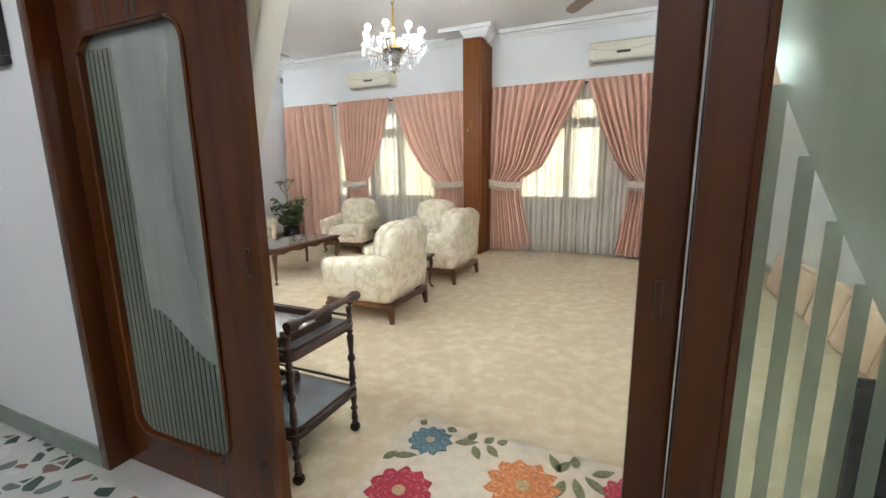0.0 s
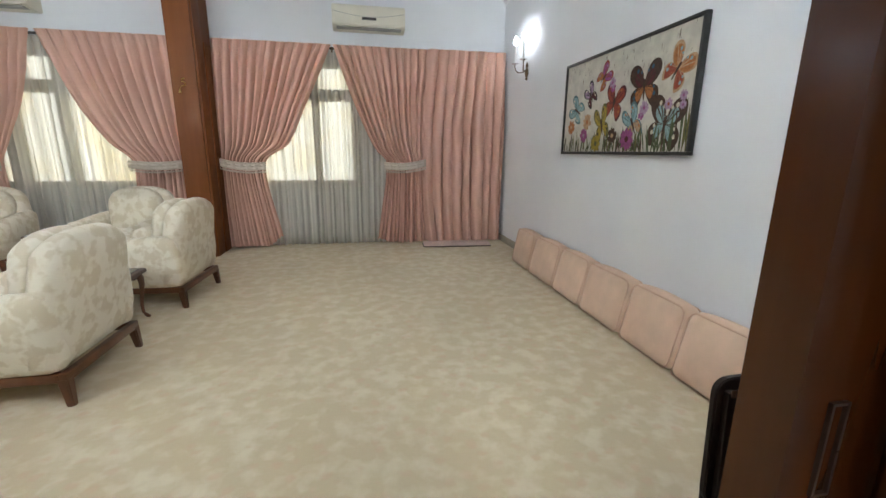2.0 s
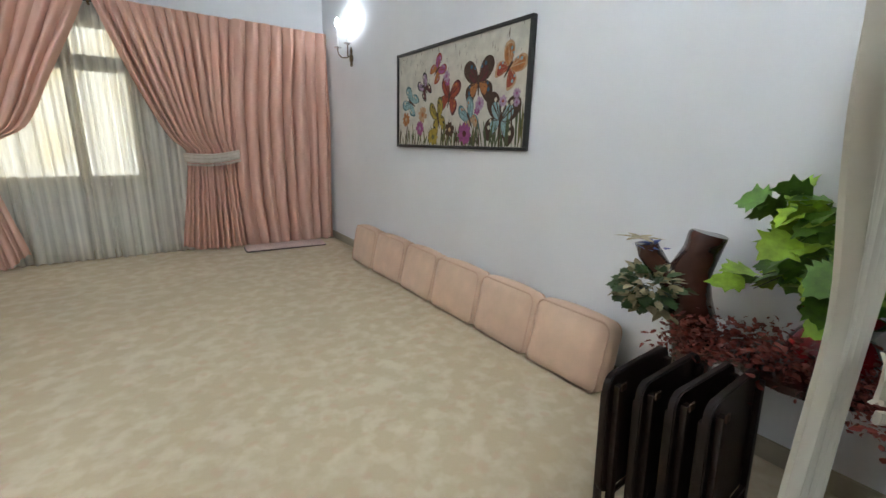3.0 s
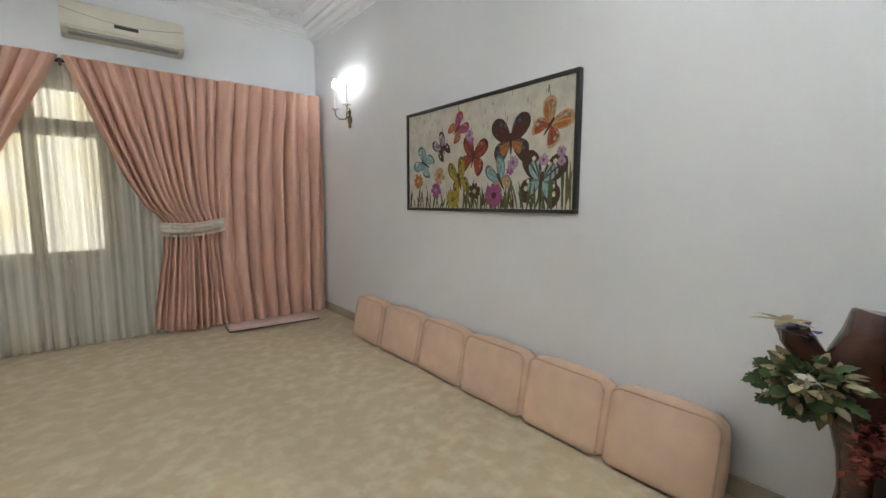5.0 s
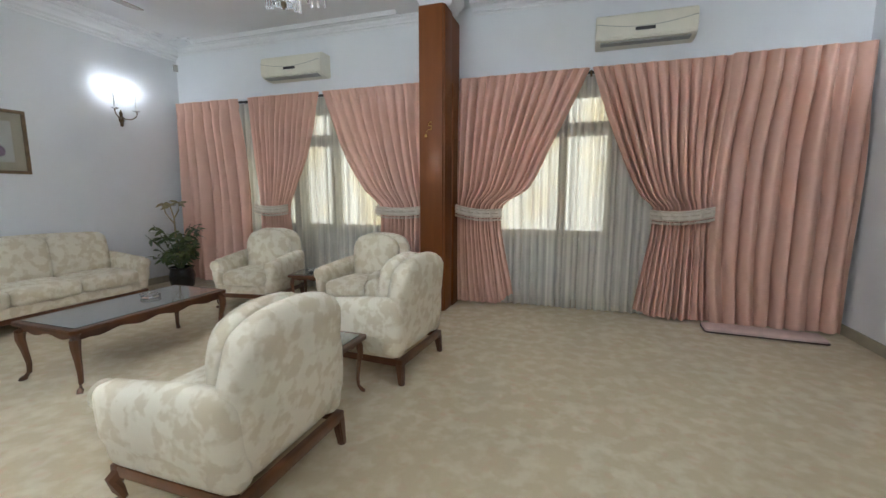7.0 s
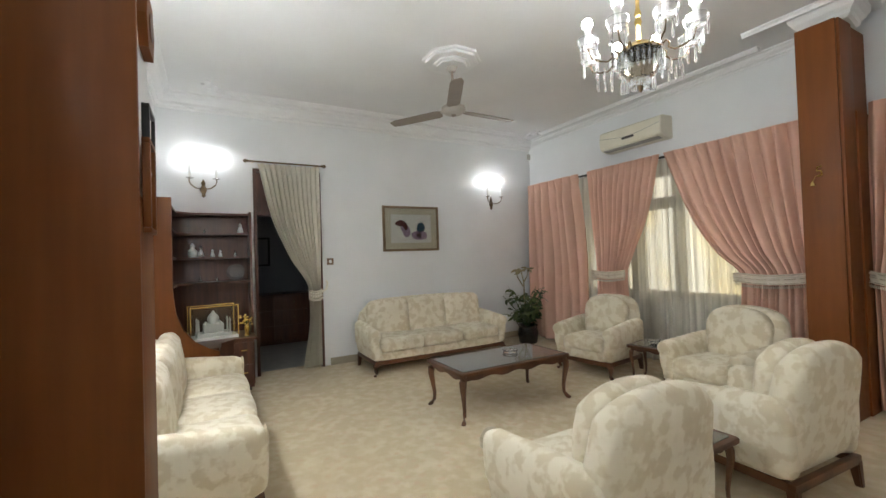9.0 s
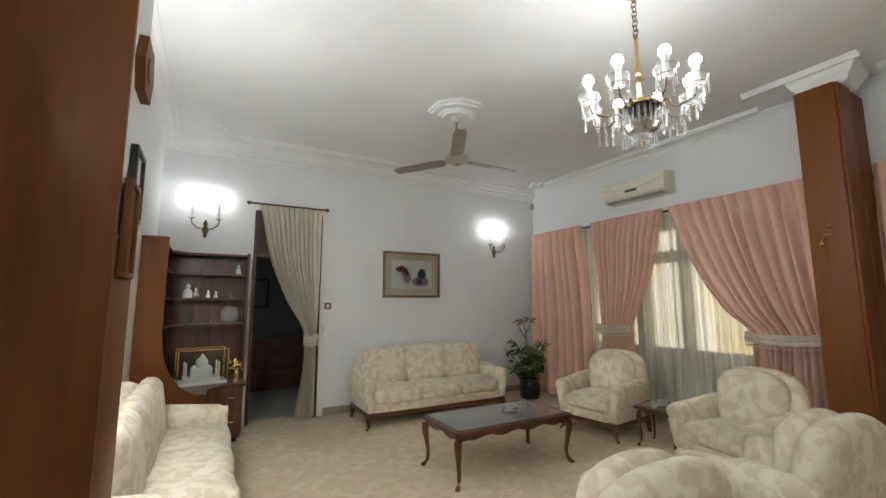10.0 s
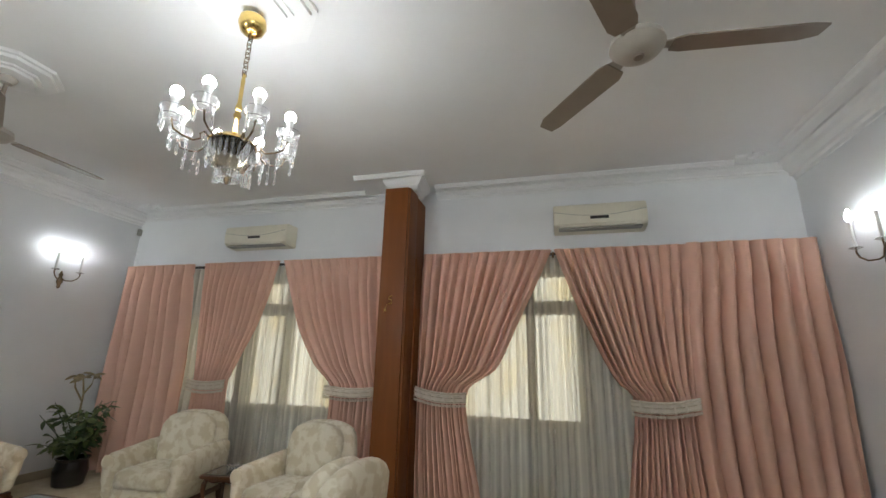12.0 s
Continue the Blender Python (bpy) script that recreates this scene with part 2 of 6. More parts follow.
LACE = cloth("lace band", (0.72, 0.66, 0.56), 0.0, 0.2, 180)
PEACH = mat("peach cushion cloth", (0.74, 0.52, 0.37), 0.85, scale=7, vary=0.08, bump=0.12, fine=500, sheen=0.2)
PIPING = mat("cushion piping", (0.70, 0.47, 0.34), 0.85, scale=7, vary=0.1, bump=0.1)
PINKMAT = mat("pink bolster cloth", (0.66, 0.48, 0.43), 0.85, scale=9, vary=0.1, bump=0.1, fine=300)
TERRAZZO = terrazzo("terrazzo")
MARBLE = mat("white marble", (0.68, 0.66, 0.62), 0.25, scale=3, vary=0.15)
RUG = mat("rug ground", (0.64, 0.55, 0.43), 0.95, scale=20, vary=0.1, bump=0.4, fine=400)
IRON = mat("window frame paint", (0.06, 0.052, 0.045), 0.5, scale=9, vary=0.2)
PANE = clear_pane("window glass", (0.93, 0.95, 0.93))
DOORGLASS = clear_pane("door glass", (0.94, 0.97, 0.95), 0.03)
FROST = glass("etched glass", 0.5, (0.48, 0.545, 0.46), 1.2)
fn, fl_ = FROST.node_tree.nodes, FROST.node_tree.links
fc, fm, ft_, fr_, fb = fn.new("ShaderNodeTexCoord"), fn.new("ShaderNodeMapping"), fn.new("ShaderNodeTexNoise"), fn.new("ShaderNodeValToRGB"), fn.new("ShaderNodeBump")
fm.inputs["Scale"].default_value = (9, 4, 1.1)
ft_.inputs["Scale"].default_value, ft_.inputs["Detail"].default_value = 1.0, 5
fr_.color_ramp.elements[0].position, fr_.color_ramp.elements[0].color = 0.36, (0.36, 0.42, 0.35, 1)
fr_.color_ramp.elements[1].position, fr_.color_ramp.elements[1].color = 0.64, (0.50, 0.56, 0.47, 1)
fb.inputs["Strength"].default_value, fb.inputs["Distance"].default_value = 0.12, 0.004
fl_.new(fc.outputs["Object"], fm.inputs["Vector"])
fl_.new(fm.outputs["Vector"], ft_.inputs["Vector"])
fl_.new(ft_.outputs["Fac"], fr_.inputs["Fac"])
fl_.new(fr_.outputs["Color"], fn["Principled BSDF"].inputs["Base Color"])
fl_.new(ft_.outputs["Fac"], fb.inputs["Height"])
fl_.new(fb.outputs["Normal"], fn["Principled BSDF"].inputs["Normal"])
FROST.node_tree.nodes["Principled BSDF"].inputs["Transmission Weight"].default_value = 0.8
TABLEGLASS = mat("table glass", (0.13, 0.145, 0.14), 0.05, scale=2, vary=0.2, bump=0, spec=0.8, coat=1.0)
SMOKED = mat("glass shelf", (0.16, 0.19, 0.20), 0.1, scale=3, vary=0.3, bump=0, spec=0.7, coat=0.8)
CRYSTAL = glass("crystal", 0.0, (1, 1, 1), 1.5)
BOWL = glass("cut glass bowl", 0.2, (0.34, 0.29, 0.22), 1.4)
CRYSTAL.node_tree.nodes["Principled BSDF"].inputs["Transmission Weight"].default_value = 0.92
LAMP = emit("chandelier bulb", (0.88, 0.945, 1.0), BULB)
WALLLAMP = emit("wall light bulb", (0.88, 0.945, 1.0), SCONCE)
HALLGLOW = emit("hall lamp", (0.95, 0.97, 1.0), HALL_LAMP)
LEAFDARK = mat("dark leaf", (0.045, 0.085, 0.022), 0.4, scale=30, vary=0.5, bump=0.1)
LEAFGREEN = mat("green leaf", (0.115, 0.25, 0.028), 0.45, scale=25, vary=0.4, bump=0.1)
LEAFLIME = mat("lime leaf", (0.32, 0.50, 0.035), 0.45, scale=25, vary=0.3, bump=0.1)
LEAFGOLD = mat("dried leaf", (0.36, 0.30, 0.17), 0.6, scale=30, vary=0.35, bump=0.1)
FLOWERBLUE = mat("blue petal", (0.03, 0.06, 0.26), 0.6, scale=30, vary=0.4)
REDPOT = mat("red glazed pot", (0.30, 0.008, 0.014), 0.12, scale=4, vary=0.25, bump=0.02, coat=0.8)
REDFLOWER = mat("rust red dried flower", (0.20, 0.035, 0.022), 0.7, scale=30, vary=0.6, bump=0.3)
POT = mat("dark pot", (0.015, 0.013, 0.013), 0.25, scale=9, vary=0.3, coat=0.3)
CANVAS = mat("painted canvas", (0.56, 0.535, 0.45), 0.8, scale=14, vary=0.14, bump=0.2, fine=300)
BLACKFRAME = mat("black frame", (0.02, 0.02, 0.018), 0.35, scale=9, vary=0.2)
GILT = mat("bronze gilt frame", (0.22, 0.15, 0.085), 0.4, 0.35, scale=20, vary=0.3, bump=0.1)
MATBOARD = mat("mount board", (0.60, 0.53, 0.42), 0.85, scale=9, vary=0.05)
PAPER = mat("print paper", (0.74, 0.70, 0.68), 0.8, scale=6, vary=0.06)
SWITCH = mat("switch plate", (0.20, 0.12, 0.07), 0.4, scale=9, vary=0.1)
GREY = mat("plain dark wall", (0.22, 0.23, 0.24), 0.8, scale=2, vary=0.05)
PAINTS = {k: mat("paint " + k, c, 0.75, scale=40, vary=0.3, bump=0.1) for k, c in {
    "teal": (0.09, 0.17, 0.18), "aqua": (0.24, 0.37, 0.37), "red": (0.29, 0.05, 0.02), "maroon": (0.09, 0.016, 0.016),
    "orange": (0.38, 0.14, 0.035), "brown": (0.06, 0.028, 0.013), "yellow": (0.36, 0.26, 0.03), "olive": (0.13, 0.12, 0.035),
    "purple": (0.29, 0.07, 0.20), "lilac": (0.36, 0.24, 0.34), "green": (0.07, 0.09, 0.035), "cream": (0.60, 0.54, 0.40),
    "black": (0.015, 0.015, 0.015), "blue": (0.035, 0.09, 0.14), "peach": (0.45, 0.28, 0.15)}.items()}
RUGS = {k: mat("wool " + k, c, 0.95, scale=60, vary=0.35, bump=0.4, fine=300) for k, c in {
    "crimson": (0.40, 0.035, 0.06), "rose": (0.56, 0.14, 0.15), "rust": (0.56, 0.20, 0.075), "apricot": (0.64, 0.34, 0.17),
    "steel": (0.10, 0.17, 0.20), "slate": (0.20, 0.29, 0.31), "sage": (0.19, 0.19, 0.10), "tan": (0.46, 0.34, 0.19)}.items()}


# ---- shapes ----
def finish(name, bm, material, smooth=True, angle=40):
    me = bpy.data.meshes.new(name)
    bmesh.ops.recalc_face_normals(bm, faces=bm.faces)
    bm.to_mesh(me)
    bm.free()
    me.materials.append(material)
    if smooth:
        me.shade_smooth()
        me.set_sharp_from_angle(angle=radians(angle))
    return me


def part(name, bm, material, parent=None, label="", smooth=True, angle=40):
    ob = new(name, finish(name, bm, material, smooth, angle))
    if parent is not None:
        ob.parent = parent
    if label:
        ob["label"] = label
    return ob


def empty(name, m, label, category, group=""):
    ob = new(name)
    ob.empty_display_size = 0.1
    ob.matrix_world = m
    return tagged(ob, label, category, group)


def structure(name, bm, material, label, category, smooth=False):
    return tagged(part(name, bm, material, None, "", smooth), label, category, kind="structure")


def box(bm, x0, x1, y0, y1, z0, z1, bevel=0.0, seg=2):
    r = bmesh.ops.create_cube(bm, size=1)
    for v in r["verts"]:
        v.co = Vector(((x0 + x1) / 2 + v.co.x * (x1 - x0), (y0 + y1) / 2 + v.co.y * (y1 - y0), (z0 + z1) / 2 + v.co.z * (z1 - z0)))
    if bevel:
        es = {e for v in r["verts"] for e in v.link_edges}
        bmesh.ops.bevel(bm, geom=list(es), offset=bevel, segments=seg, profile=0.6, affect="EDGES")
    return bm


def B():
    return bmesh.new()


def cbox(*a, **k):
    return box(B(), *a, **k)


def soft(bm, c, size, r, puff=0.0, n=8, shape=None):
    """A cushion: a box with rounded edges, faces that swell by puff, and an optional warp of its points."""
    made = {}

    def at(u):
        key = tuple(round(q * n) for q in u)
        if key not in made:
            made[key] = bm.verts.new(u)
        return made[key]

    for axis in range(3):
        for side in (-1, 1):
            for i in range(n):
                for j in range(n):
                    q = []
                    for di, dj in ((0, 0), (1, 0), (1, 1), (0, 1)):
                        u = [0.0, 0.0, 0.0]
                        u[axis], u[(axis + 1) % 3], u[(axis + 2) % 3] = side, -1 + 2 * (i + di) / n, -1 + 2 * (j + dj) / n
                        q.append(at(Vector(u)))
                    bm.faces.new(q if side > 0 else q[::-1])
    allv = list(made.values())
    h = Vector(size) / 2
    for v in allv:
        u = v.co.copy()
        p = Vector((u.x * h.x, u.y * h.y, u.z * h.z))
        q = Vector([max(-h[i] + r, min(h[i] - r, p[i])) for i in range(3)])
        d = p - q
        if d.length > 1e-9:
            d = d.normalized() * r
        p = q + d
        if puff:
            w = [1 - min(1, abs(u[i])) ** 2 for i in range(3)]
            for i in range(3):
                j, k = (i + 1) % 3, (i + 2) % 3
                p[i] += u[i] * puff * w[j] * w[k]
        if shape:
            p = shape(p)
        v.co = p + Vector(c)
    return bm


def lathe(bm, profile, n=20, m=Matrix()):
    """Turned shape from (radius, height) pairs about z."""
    rings = []
    for r, z in profile:
        rings.append([bm.verts.new(m @ Vector((r * math.cos(2 * math.pi * i / n), r * math.sin(2 * math.pi * i / n), z))) for i in range(n)])
    for a, b in zip(rings, rings[1:]):
        for i in range(n):
            bm.faces.new((a[i], a[(i + 1) % n], b[(i + 1) % n], b[i]))
    bm.faces.new(rings[0][::-1])
    bm.faces.new(rings[-1])
    return bm


def tube(bm, pts, radii, n=8, flat=1.0):
    """A round bar along points, of one radius or one a point."""
    pts = [Vector(p) for p in pts]
    radii = [radii] * len(pts) if isinstance(radii, (int, float)) else radii
    rings = []
    for i, p in enumerate(pts):
        d = (pts[min(i + 1, len(pts) - 1)] - pts[max(i - 1, 0)]).normalized()
        a = d.cross(Vector((0, 0, 1)) if abs(d.z) < 0.95 else Vector((1, 0, 0))).normalized()
        b = a.cross(d)
        rings.append([bm.verts.new(p + radii[i] * (math.cos(2 * math.pi * k / n) * a + flat * math.sin(2 * math.pi * k / n) * b)) for k in range(n)])
    for a, b in zip(rings, rings[1:]):
        for i in range(n):
            bm.faces.new((a[i], a[(i + 1) % n], b[(i + 1) % n], b[i]))
    bm.faces.new(rings[0][::-1])
    bm.faces.new(rings[-1])
    return bm


def squaretube(bm, pts, sizes):
    """A bar of square section that stays upright: a furniture leg from (x, y, z) points and widths."""
    rings = []
    for p, s in zip(pts, sizes):
        rings.append([bm.verts.new(Vector(p) + Vector((dx * s / 2, dy * s / 2, 0))) for dx, dy in ((-1, -1), (1, -1), (1, 1), (-1, 1))])
    for a, b in zip(rings, rings[1:]):
        for i in range(4):
            bm.faces.new((a[i], a[(i + 1) % 4], b[(i + 1) % 4], b[i]))
    bm.faces.new(rings[0][::-1])
    bm.faces.new(rings[-1])
    es = [e for e in bm.edges if abs((e.verts[0].co - e.verts[1].co).z) > 1e-4]
    bmesh.ops.bevel(bm, geom=es, offset=min(sizes) * 0.18, segments=2, affect="EDGES")
    return bm


def slab(bm, outline, z0, z1, m=Matrix(), bevel=0.0):
    """A flat plate from an outline in its own xy plane."""
    f = bm.faces.new([bm.verts.new(m @ Vector((x, y, z0))) for x, y in outline])
    r = bmesh.ops.extrude_face_region(bm, geom=[f])
    up = m.to_3x3() @ Vector((0, 0, z1 - z0))
    for v in r["geom"]:
        if isinstance(v, bmesh.types.BMVert):
            v.co += up
    if bevel:
        top = [e for e in bm.edges if e.calc_length() > 0]
        bmesh.ops.bevel(bm, geom=top, offset=bevel, segments=2, affect="EDGES", clamp_overlap=True)
    return bm


def rounded(w, d, r, n=5):
    out = []
    for cx, cy, a0 in ((w / 2 - r, d / 2 - r, 0), (-w / 2 + r, d / 2 - r, 90), (-w / 2 + r, -d / 2 + r, 180), (w / 2 - r, -d / 2 + r, 270)):
        out += [(cx + r * math.cos(radians(a0 + 90 * i / n)), cy + r * math.sin(radians(a0 + 90 * i / n))) for i in range(n + 1)]
    return out


def smoothstep(a, b, t):
    t = max(0, min(1, (t - a) / (b - a)))
    return t * t * (3 - 2 * t)


def along(keys, v):
    """Smooth value from (v, value) keys, by cubic pieces with limited slopes."""
    n = len(keys)
    d = [(keys[i + 1][1] - keys[i][1]) / (keys[i + 1][0] - keys[i][0]) for i in range(n - 1)]
    m = [d[0]] + [0 if a * b <= 0 else 2 * a * b / (a + b) for a, b in zip(d, d[1:])] + [d[-1]]
    for i in range(n - 1):
        if v <= keys[i + 1][0] or i == n - 2:
            h = keys[i + 1][0] - keys[i][0]
            t = min(1, (v - keys[i][0]) / h)
            return (2 * t ** 3 - 3 * t * t + 1) * keys[i][1] + (t ** 3 - 2 * t * t + t) * h * m[i] + (3 * t * t - 2 * t ** 3) * keys[i + 1][1] + (t ** 3 - t * t) * h * m[i + 1]


def drape(bm, left, right, z_top, z_bot, folds, depth, seed, cols=140, rows=52, flat_axis="y", base=0.0, bow=None, crease=0.6, deepest=0.085, loose=0.5, hem=(0, 0)):
    """A pleated curtain between two edges that change with height (keys of share from the top, place).

    Pleats are even at the heading and wander lower down; hem lifts the lower corners at the two edges."""
    rnd = random.Random(seed)
    ph = [rnd.uniform(-1, 1) for _ in range(folds + 2)]
    am = [rnd.uniform(0.5, 1.3) for _ in range(folds + 2)]
    swing = [rnd.uniform(0, 6.28) for _ in range(folds + 2)]
    full = abs(right[0][1] - left[0][1])
    grid = []
    for j in range(rows + 1):
        v = j / rows
        lo, hi = along(left, v), along(right, v)
        tight = min(3.0, full / max(0.05, abs(hi - lo)))
        row = []
        for i in range(cols + 1):
            u = i / cols
            k = u * folds
            n = int(min(k, folds - 1))
            f = k - n
            f = f * f * (3 - 2 * f)
            wob = ph[n] * (1 - f) + ph[n + 1] * f
            sway = math.sin(2.6 * v + swing[n]) * (1 - f) + math.sin(2.6 * v + swing[n + 1]) * f
            ang = 2 * math.pi * (k + loose * smoothstep(0.02, 0.5, v) * (0.55 * wob + 0.22 * sway))
            valley = 1 - 2 * abs(math.sin(ang / 2)) ** 0.8
            s = (1 - crease) * math.cos(ang + 0.35 * math.sin(ang + wob)) + crease * valley
            a = depth * (am[n] * (1 - f) + am[n + 1] * f) * (1 + 0.25 * math.sin(3.1 * v + swing[n] * (1 - f) + swing[n + 1] * f))
            a *= (0.55 + 0.45 * smoothstep(0.03, 0.16, v)) * tight ** -0.55
            if v < 0.05:
                a = depth * 0.5 * (1 + 0.25 * math.cos(2 * ang))
            off = a * (s + 0.25 * math.sin(2 * math.pi * k * 0.37 + seed))
            off = min(off, deepest)
            x = lo + (hi - lo) * u + 0.004 * math.sin(9 * v + 5 * u + seed)
            if bow:
                off += bow(u, v)
            lift = (hem[0] * smoothstep(0.28, 0.0, u) + hem[1] * smoothstep(0.72, 1.0, u)) * smoothstep(0.7, 1, v)
            z = z_top + (z_bot - z_top) * v - 0.010 * (1 + math.sin(2 * math.pi * k + 1)) * smoothstep(0.9, 1, v) + lift
            z += 0.006 * math.cos(ang) * smoothstep(0.05, 0.0, v)
            row.append(bm.verts.new((x, base + off, z) if flat_axis == "y" else (base + off, x, z)))
        grid.append(row)
    for a, b in zip(grid, grid[1:]):
        for i in range(cols):
            bm.faces.new((a[i], a[i + 1], b[i + 1], b[i]))
    return bm


def prism_run(bm, profile, a, b, inward):
    """A moulding of the given (out, down) profile from a to b, on a wall whose inside lies in the direction inward."""
    a, b, w = Vector(a), Vector(b), Vector(inward)
    r0 = [bm.verts.new(a + w * o + Vector((0, 0, -d))) for o, d in profile]
    r1 = [bm.verts.new(b + w * o + Vector((0, 0, -d))) for o, d in profile]
    n = len(profile)
    for i in range(n):
        bm.faces.new((r0[i], r0[(i + 1) % n], r1[(i + 1) % n], r1[i]))
    bm.faces.new(r0[::-1])
    bm.faces.new(r1)
    return bm


def wall_with_holes(bm, axis, at0, at1, s0, s1, z0, z1, holes):
    """A wall along x ("x") or y ("y") between two depths, with openings (s0, s1, z0, z1) right through."""
    cuts = sorted({s0, s1, *[h[0] for h in holes], *[h[1] for h in holes]})
    for a, b in zip(cuts, cuts[1:]):
        mid = (a + b) / 2
        zs = [(z0, z1)]
        for h in holes:
            if h[0] < mid < h[1]:
                zs = [p for q0, q1 in zs for p in ((q0, min(q1, h[2])), (max(q0, h[3]), q1)) if p[1] - p[0] > 1e-4]
        for q0, q1 in zs:
            if axis == "x":
                box(bm, a, b, at0, at1, q0, q1)
            else:
                box(bm, at0, at1, a, b, q0, q1)
    return bm


# ---- the large structure ----
WIN1, WIN2, WZ = (-5.30, -2.95), (-1.80, -0.22), (0.84, 2.46)
DOORY, DOORZ = (2.45, 3.30), 2.66
structure("floor", cbox(X0 - 0.2, X1 + 0.2, PART1, Y1 + 0.2, -0.12, 0), CARPET, "cream fitted carpet with a faded floral pattern", "carpet")
structure("ceiling", cbox(X0 - 0.2, X1 + 0.2, PART1, Y1 + 0.2, CEIL, CEIL + 0.12), CEILING, "plain white painted plaster ceiling", "ceiling")
structure("wall_north", wall_with_holes(B(), "x", Y1, Y1 + 0.22, X0 - 0.2, X1 + 0.2, 0, CEIL, [(*WIN1, *WZ), (*WIN2, *WZ)]), WALL, "white painted wall with two windows", "wall")
structure("wall_east", cbox(X1, X1 + 0.2, PART1, Y1, 0, CEIL), WALL, "plain white painted side wall", "wall")
structure("wall_west", wall_with_holes(B(), "y", X0 - 0.2, X0, PART1, Y1, 0, CEIL, [(*DOORY, 0, DOORZ)]), WALL, "white painted wall with a curtained doorway", "wall")
structure("wall_south", cbox(X0, -2.33, PART0, Y0, 0, CEIL), WALL, "white painted wall behind the settee", "wall")
structure("wall_south_jamb", cbox(-2.33, -2.05, PART0, PART1, 0, CEIL), WALL, "narrow white wall beside the door frame", "wall")
structure("wall_above_doors", cbox(-2.05, X1, PART0, PART1, 2.12, CEIL), WALL, "white wall above the sliding doors", "wall")
structure("wall_south_end", cbox(1.62, X1, PART0, PART1, 0, 2.12), WALL, "white wall beside the sliding doors", "wall")
pier = structure("wall_pier", cbox(-2.66, -2.33, Y0, 1.752, 0, CEIL), WALL, "white wall pier with wood-clad end", "wall")
part("wood_panel", cbox(-2.33, -2.305, PART1 + 0.002, 1.762, 0, CEIL - 0.002, bevel=0.003), WOOD, pier, "red-brown wood veneer panel")
part("dado_panel", cbox(-2.655, -2.332, 1.752, 1.762, 0, 1.68, bevel=0.002), WOOD, pier, "wood veneer facing")
# column on the north wall, wood-clad, with plaster capital
col = structure("column", cbox(-2.28, -2.03, 6.47, Y1, 0, 3.30), WOOD, "square column clad in red-brown wood veneer", "column")
for x0, x1, y0, y1 in ((-2.297, -2.028, 6.448, 6.470), (-2.03, -2.008, 6.470, 6.72), (-2.302, -2.280, 6.470, Y1)):
    part("panel", cbox(x0, x1, y0, y1, 0.002, 3.298, bevel=0.002), WOOD, col)
part("edge_trim", cbox(-2.03, -1.995, 6.724, Y1 - 0.02, 0.0, 2.56, bevel=0.004), WOOD, col)
part("capital", lathe(B(), [(0.20, 3.30), (0.225, 3.32), (0.235, 3.35), (0.27, 3.38), (0.30, 3.42), (0.31, CEIL - 0.001)], 4, Matrix.Translation((-2.15, 6.72, 0)) @ pose(0, 0, 0, 0, 0, 45) @ Matrix.Diagonal((1, 1.25, 1, 1))), PLASTER, col, "white plaster capital", smooth=False)

CROWN = [(0, 0), (0.17, 0), (0.165, 0.02), (0.12, 0.03), (0.10, 0.06), (0.05, 0.09), (0.045, 0.12), (0.015, 0.13), (0.012, 0.16), (0, 0.165)]
BAND = [(-0.035, 0), (0.035, 0), (0.035, 0.012), (0.02, 0.024), (0.012, 0.045), (-0.02, 0.045), (-0.028, 0.02), (-0.035, 0.012)]
trim = B()
for a, b in (((X0, Y1, CEIL), (-2.42, Y1, CEIL)), ((-1.88, Y1, CEIL), (X1, Y1, CEIL))):
    prism_run(trim, [(o * 0.6, d * 0.6) for o, d in CROWN], a, b, (0, -1, 0))
for a, b, w in (((X1, Y1, CEIL), (X1, PART1, CEIL), (-1, 0, 0)),
                ((X0, Y0, CEIL), (X0, Y1, CEIL), (1, 0, 0)), ((X0, Y0, CEIL), (-2.66, Y0, CEIL), (0, 1, 0)), ((-2.3, PART1, CEIL), (X1, PART1, CEIL), (0, 1, 0))):
    prism_run(trim, CROWN, a, b, w)
structure("trim", trim, PLASTER, "white plaster cornice round the ceiling", "cornice")
band = B()
for a, b, w in (((-5.92, 6.86, CEIL), (-2.74, 6.86, CEIL), (0, -1, 0)), ((-2.69, 6.44, CEIL), (-1.85, 6.44, CEIL), (0, -1, 0)), ((-1.85, 6.86, CEIL), (1.25, 6.86, CEIL), (0, -1, 0)),
                ((-6.12, 2.05, CEIL), (-6.12, 6.55, CEIL), (1, 0, 0)), ((1.52, 1.85, CEIL), (1.52, 6.55, CEIL), (-1, 0, 0))):
    prism_run(band, BAND, a, b, w)
for x, y in ((-6.02, 6.72), (1.40, 6.72), (-6.02, 1.95)):
    for dx, dy in ((0, 0.10), (0.0, -0.03), (-0.12, 0.03), (0.12, 0.03)):
        box(band, x + dx - 0.05, x + dx + 0.05, y + dy - 0.02, y + dy + 0.02, CEIL - 0.02, CEIL)
structure("ceiling_band", band, PLASTER, "raised white plaster band on the ceiling", "moulding")
base = B()
for x0, x1, y0, y1 in ((X0 + 0.001, -2.31, Y1 - 0.018, Y1), (-1.95, X1, Y1 - 0.018, Y1), (X1 - 0.018, X1, PART1, Y1 - 0.02), (X0, X0 + 0.018, 3.38, Y1 - 0.02), (X0, X0 + 0.018, Y0, 2.38), (X0 + 0.02, -2.66, Y0, Y0 + 0.018)):
    box(base, x0, x1, y0, y1, 0.002, 0.10, bevel=0.004)
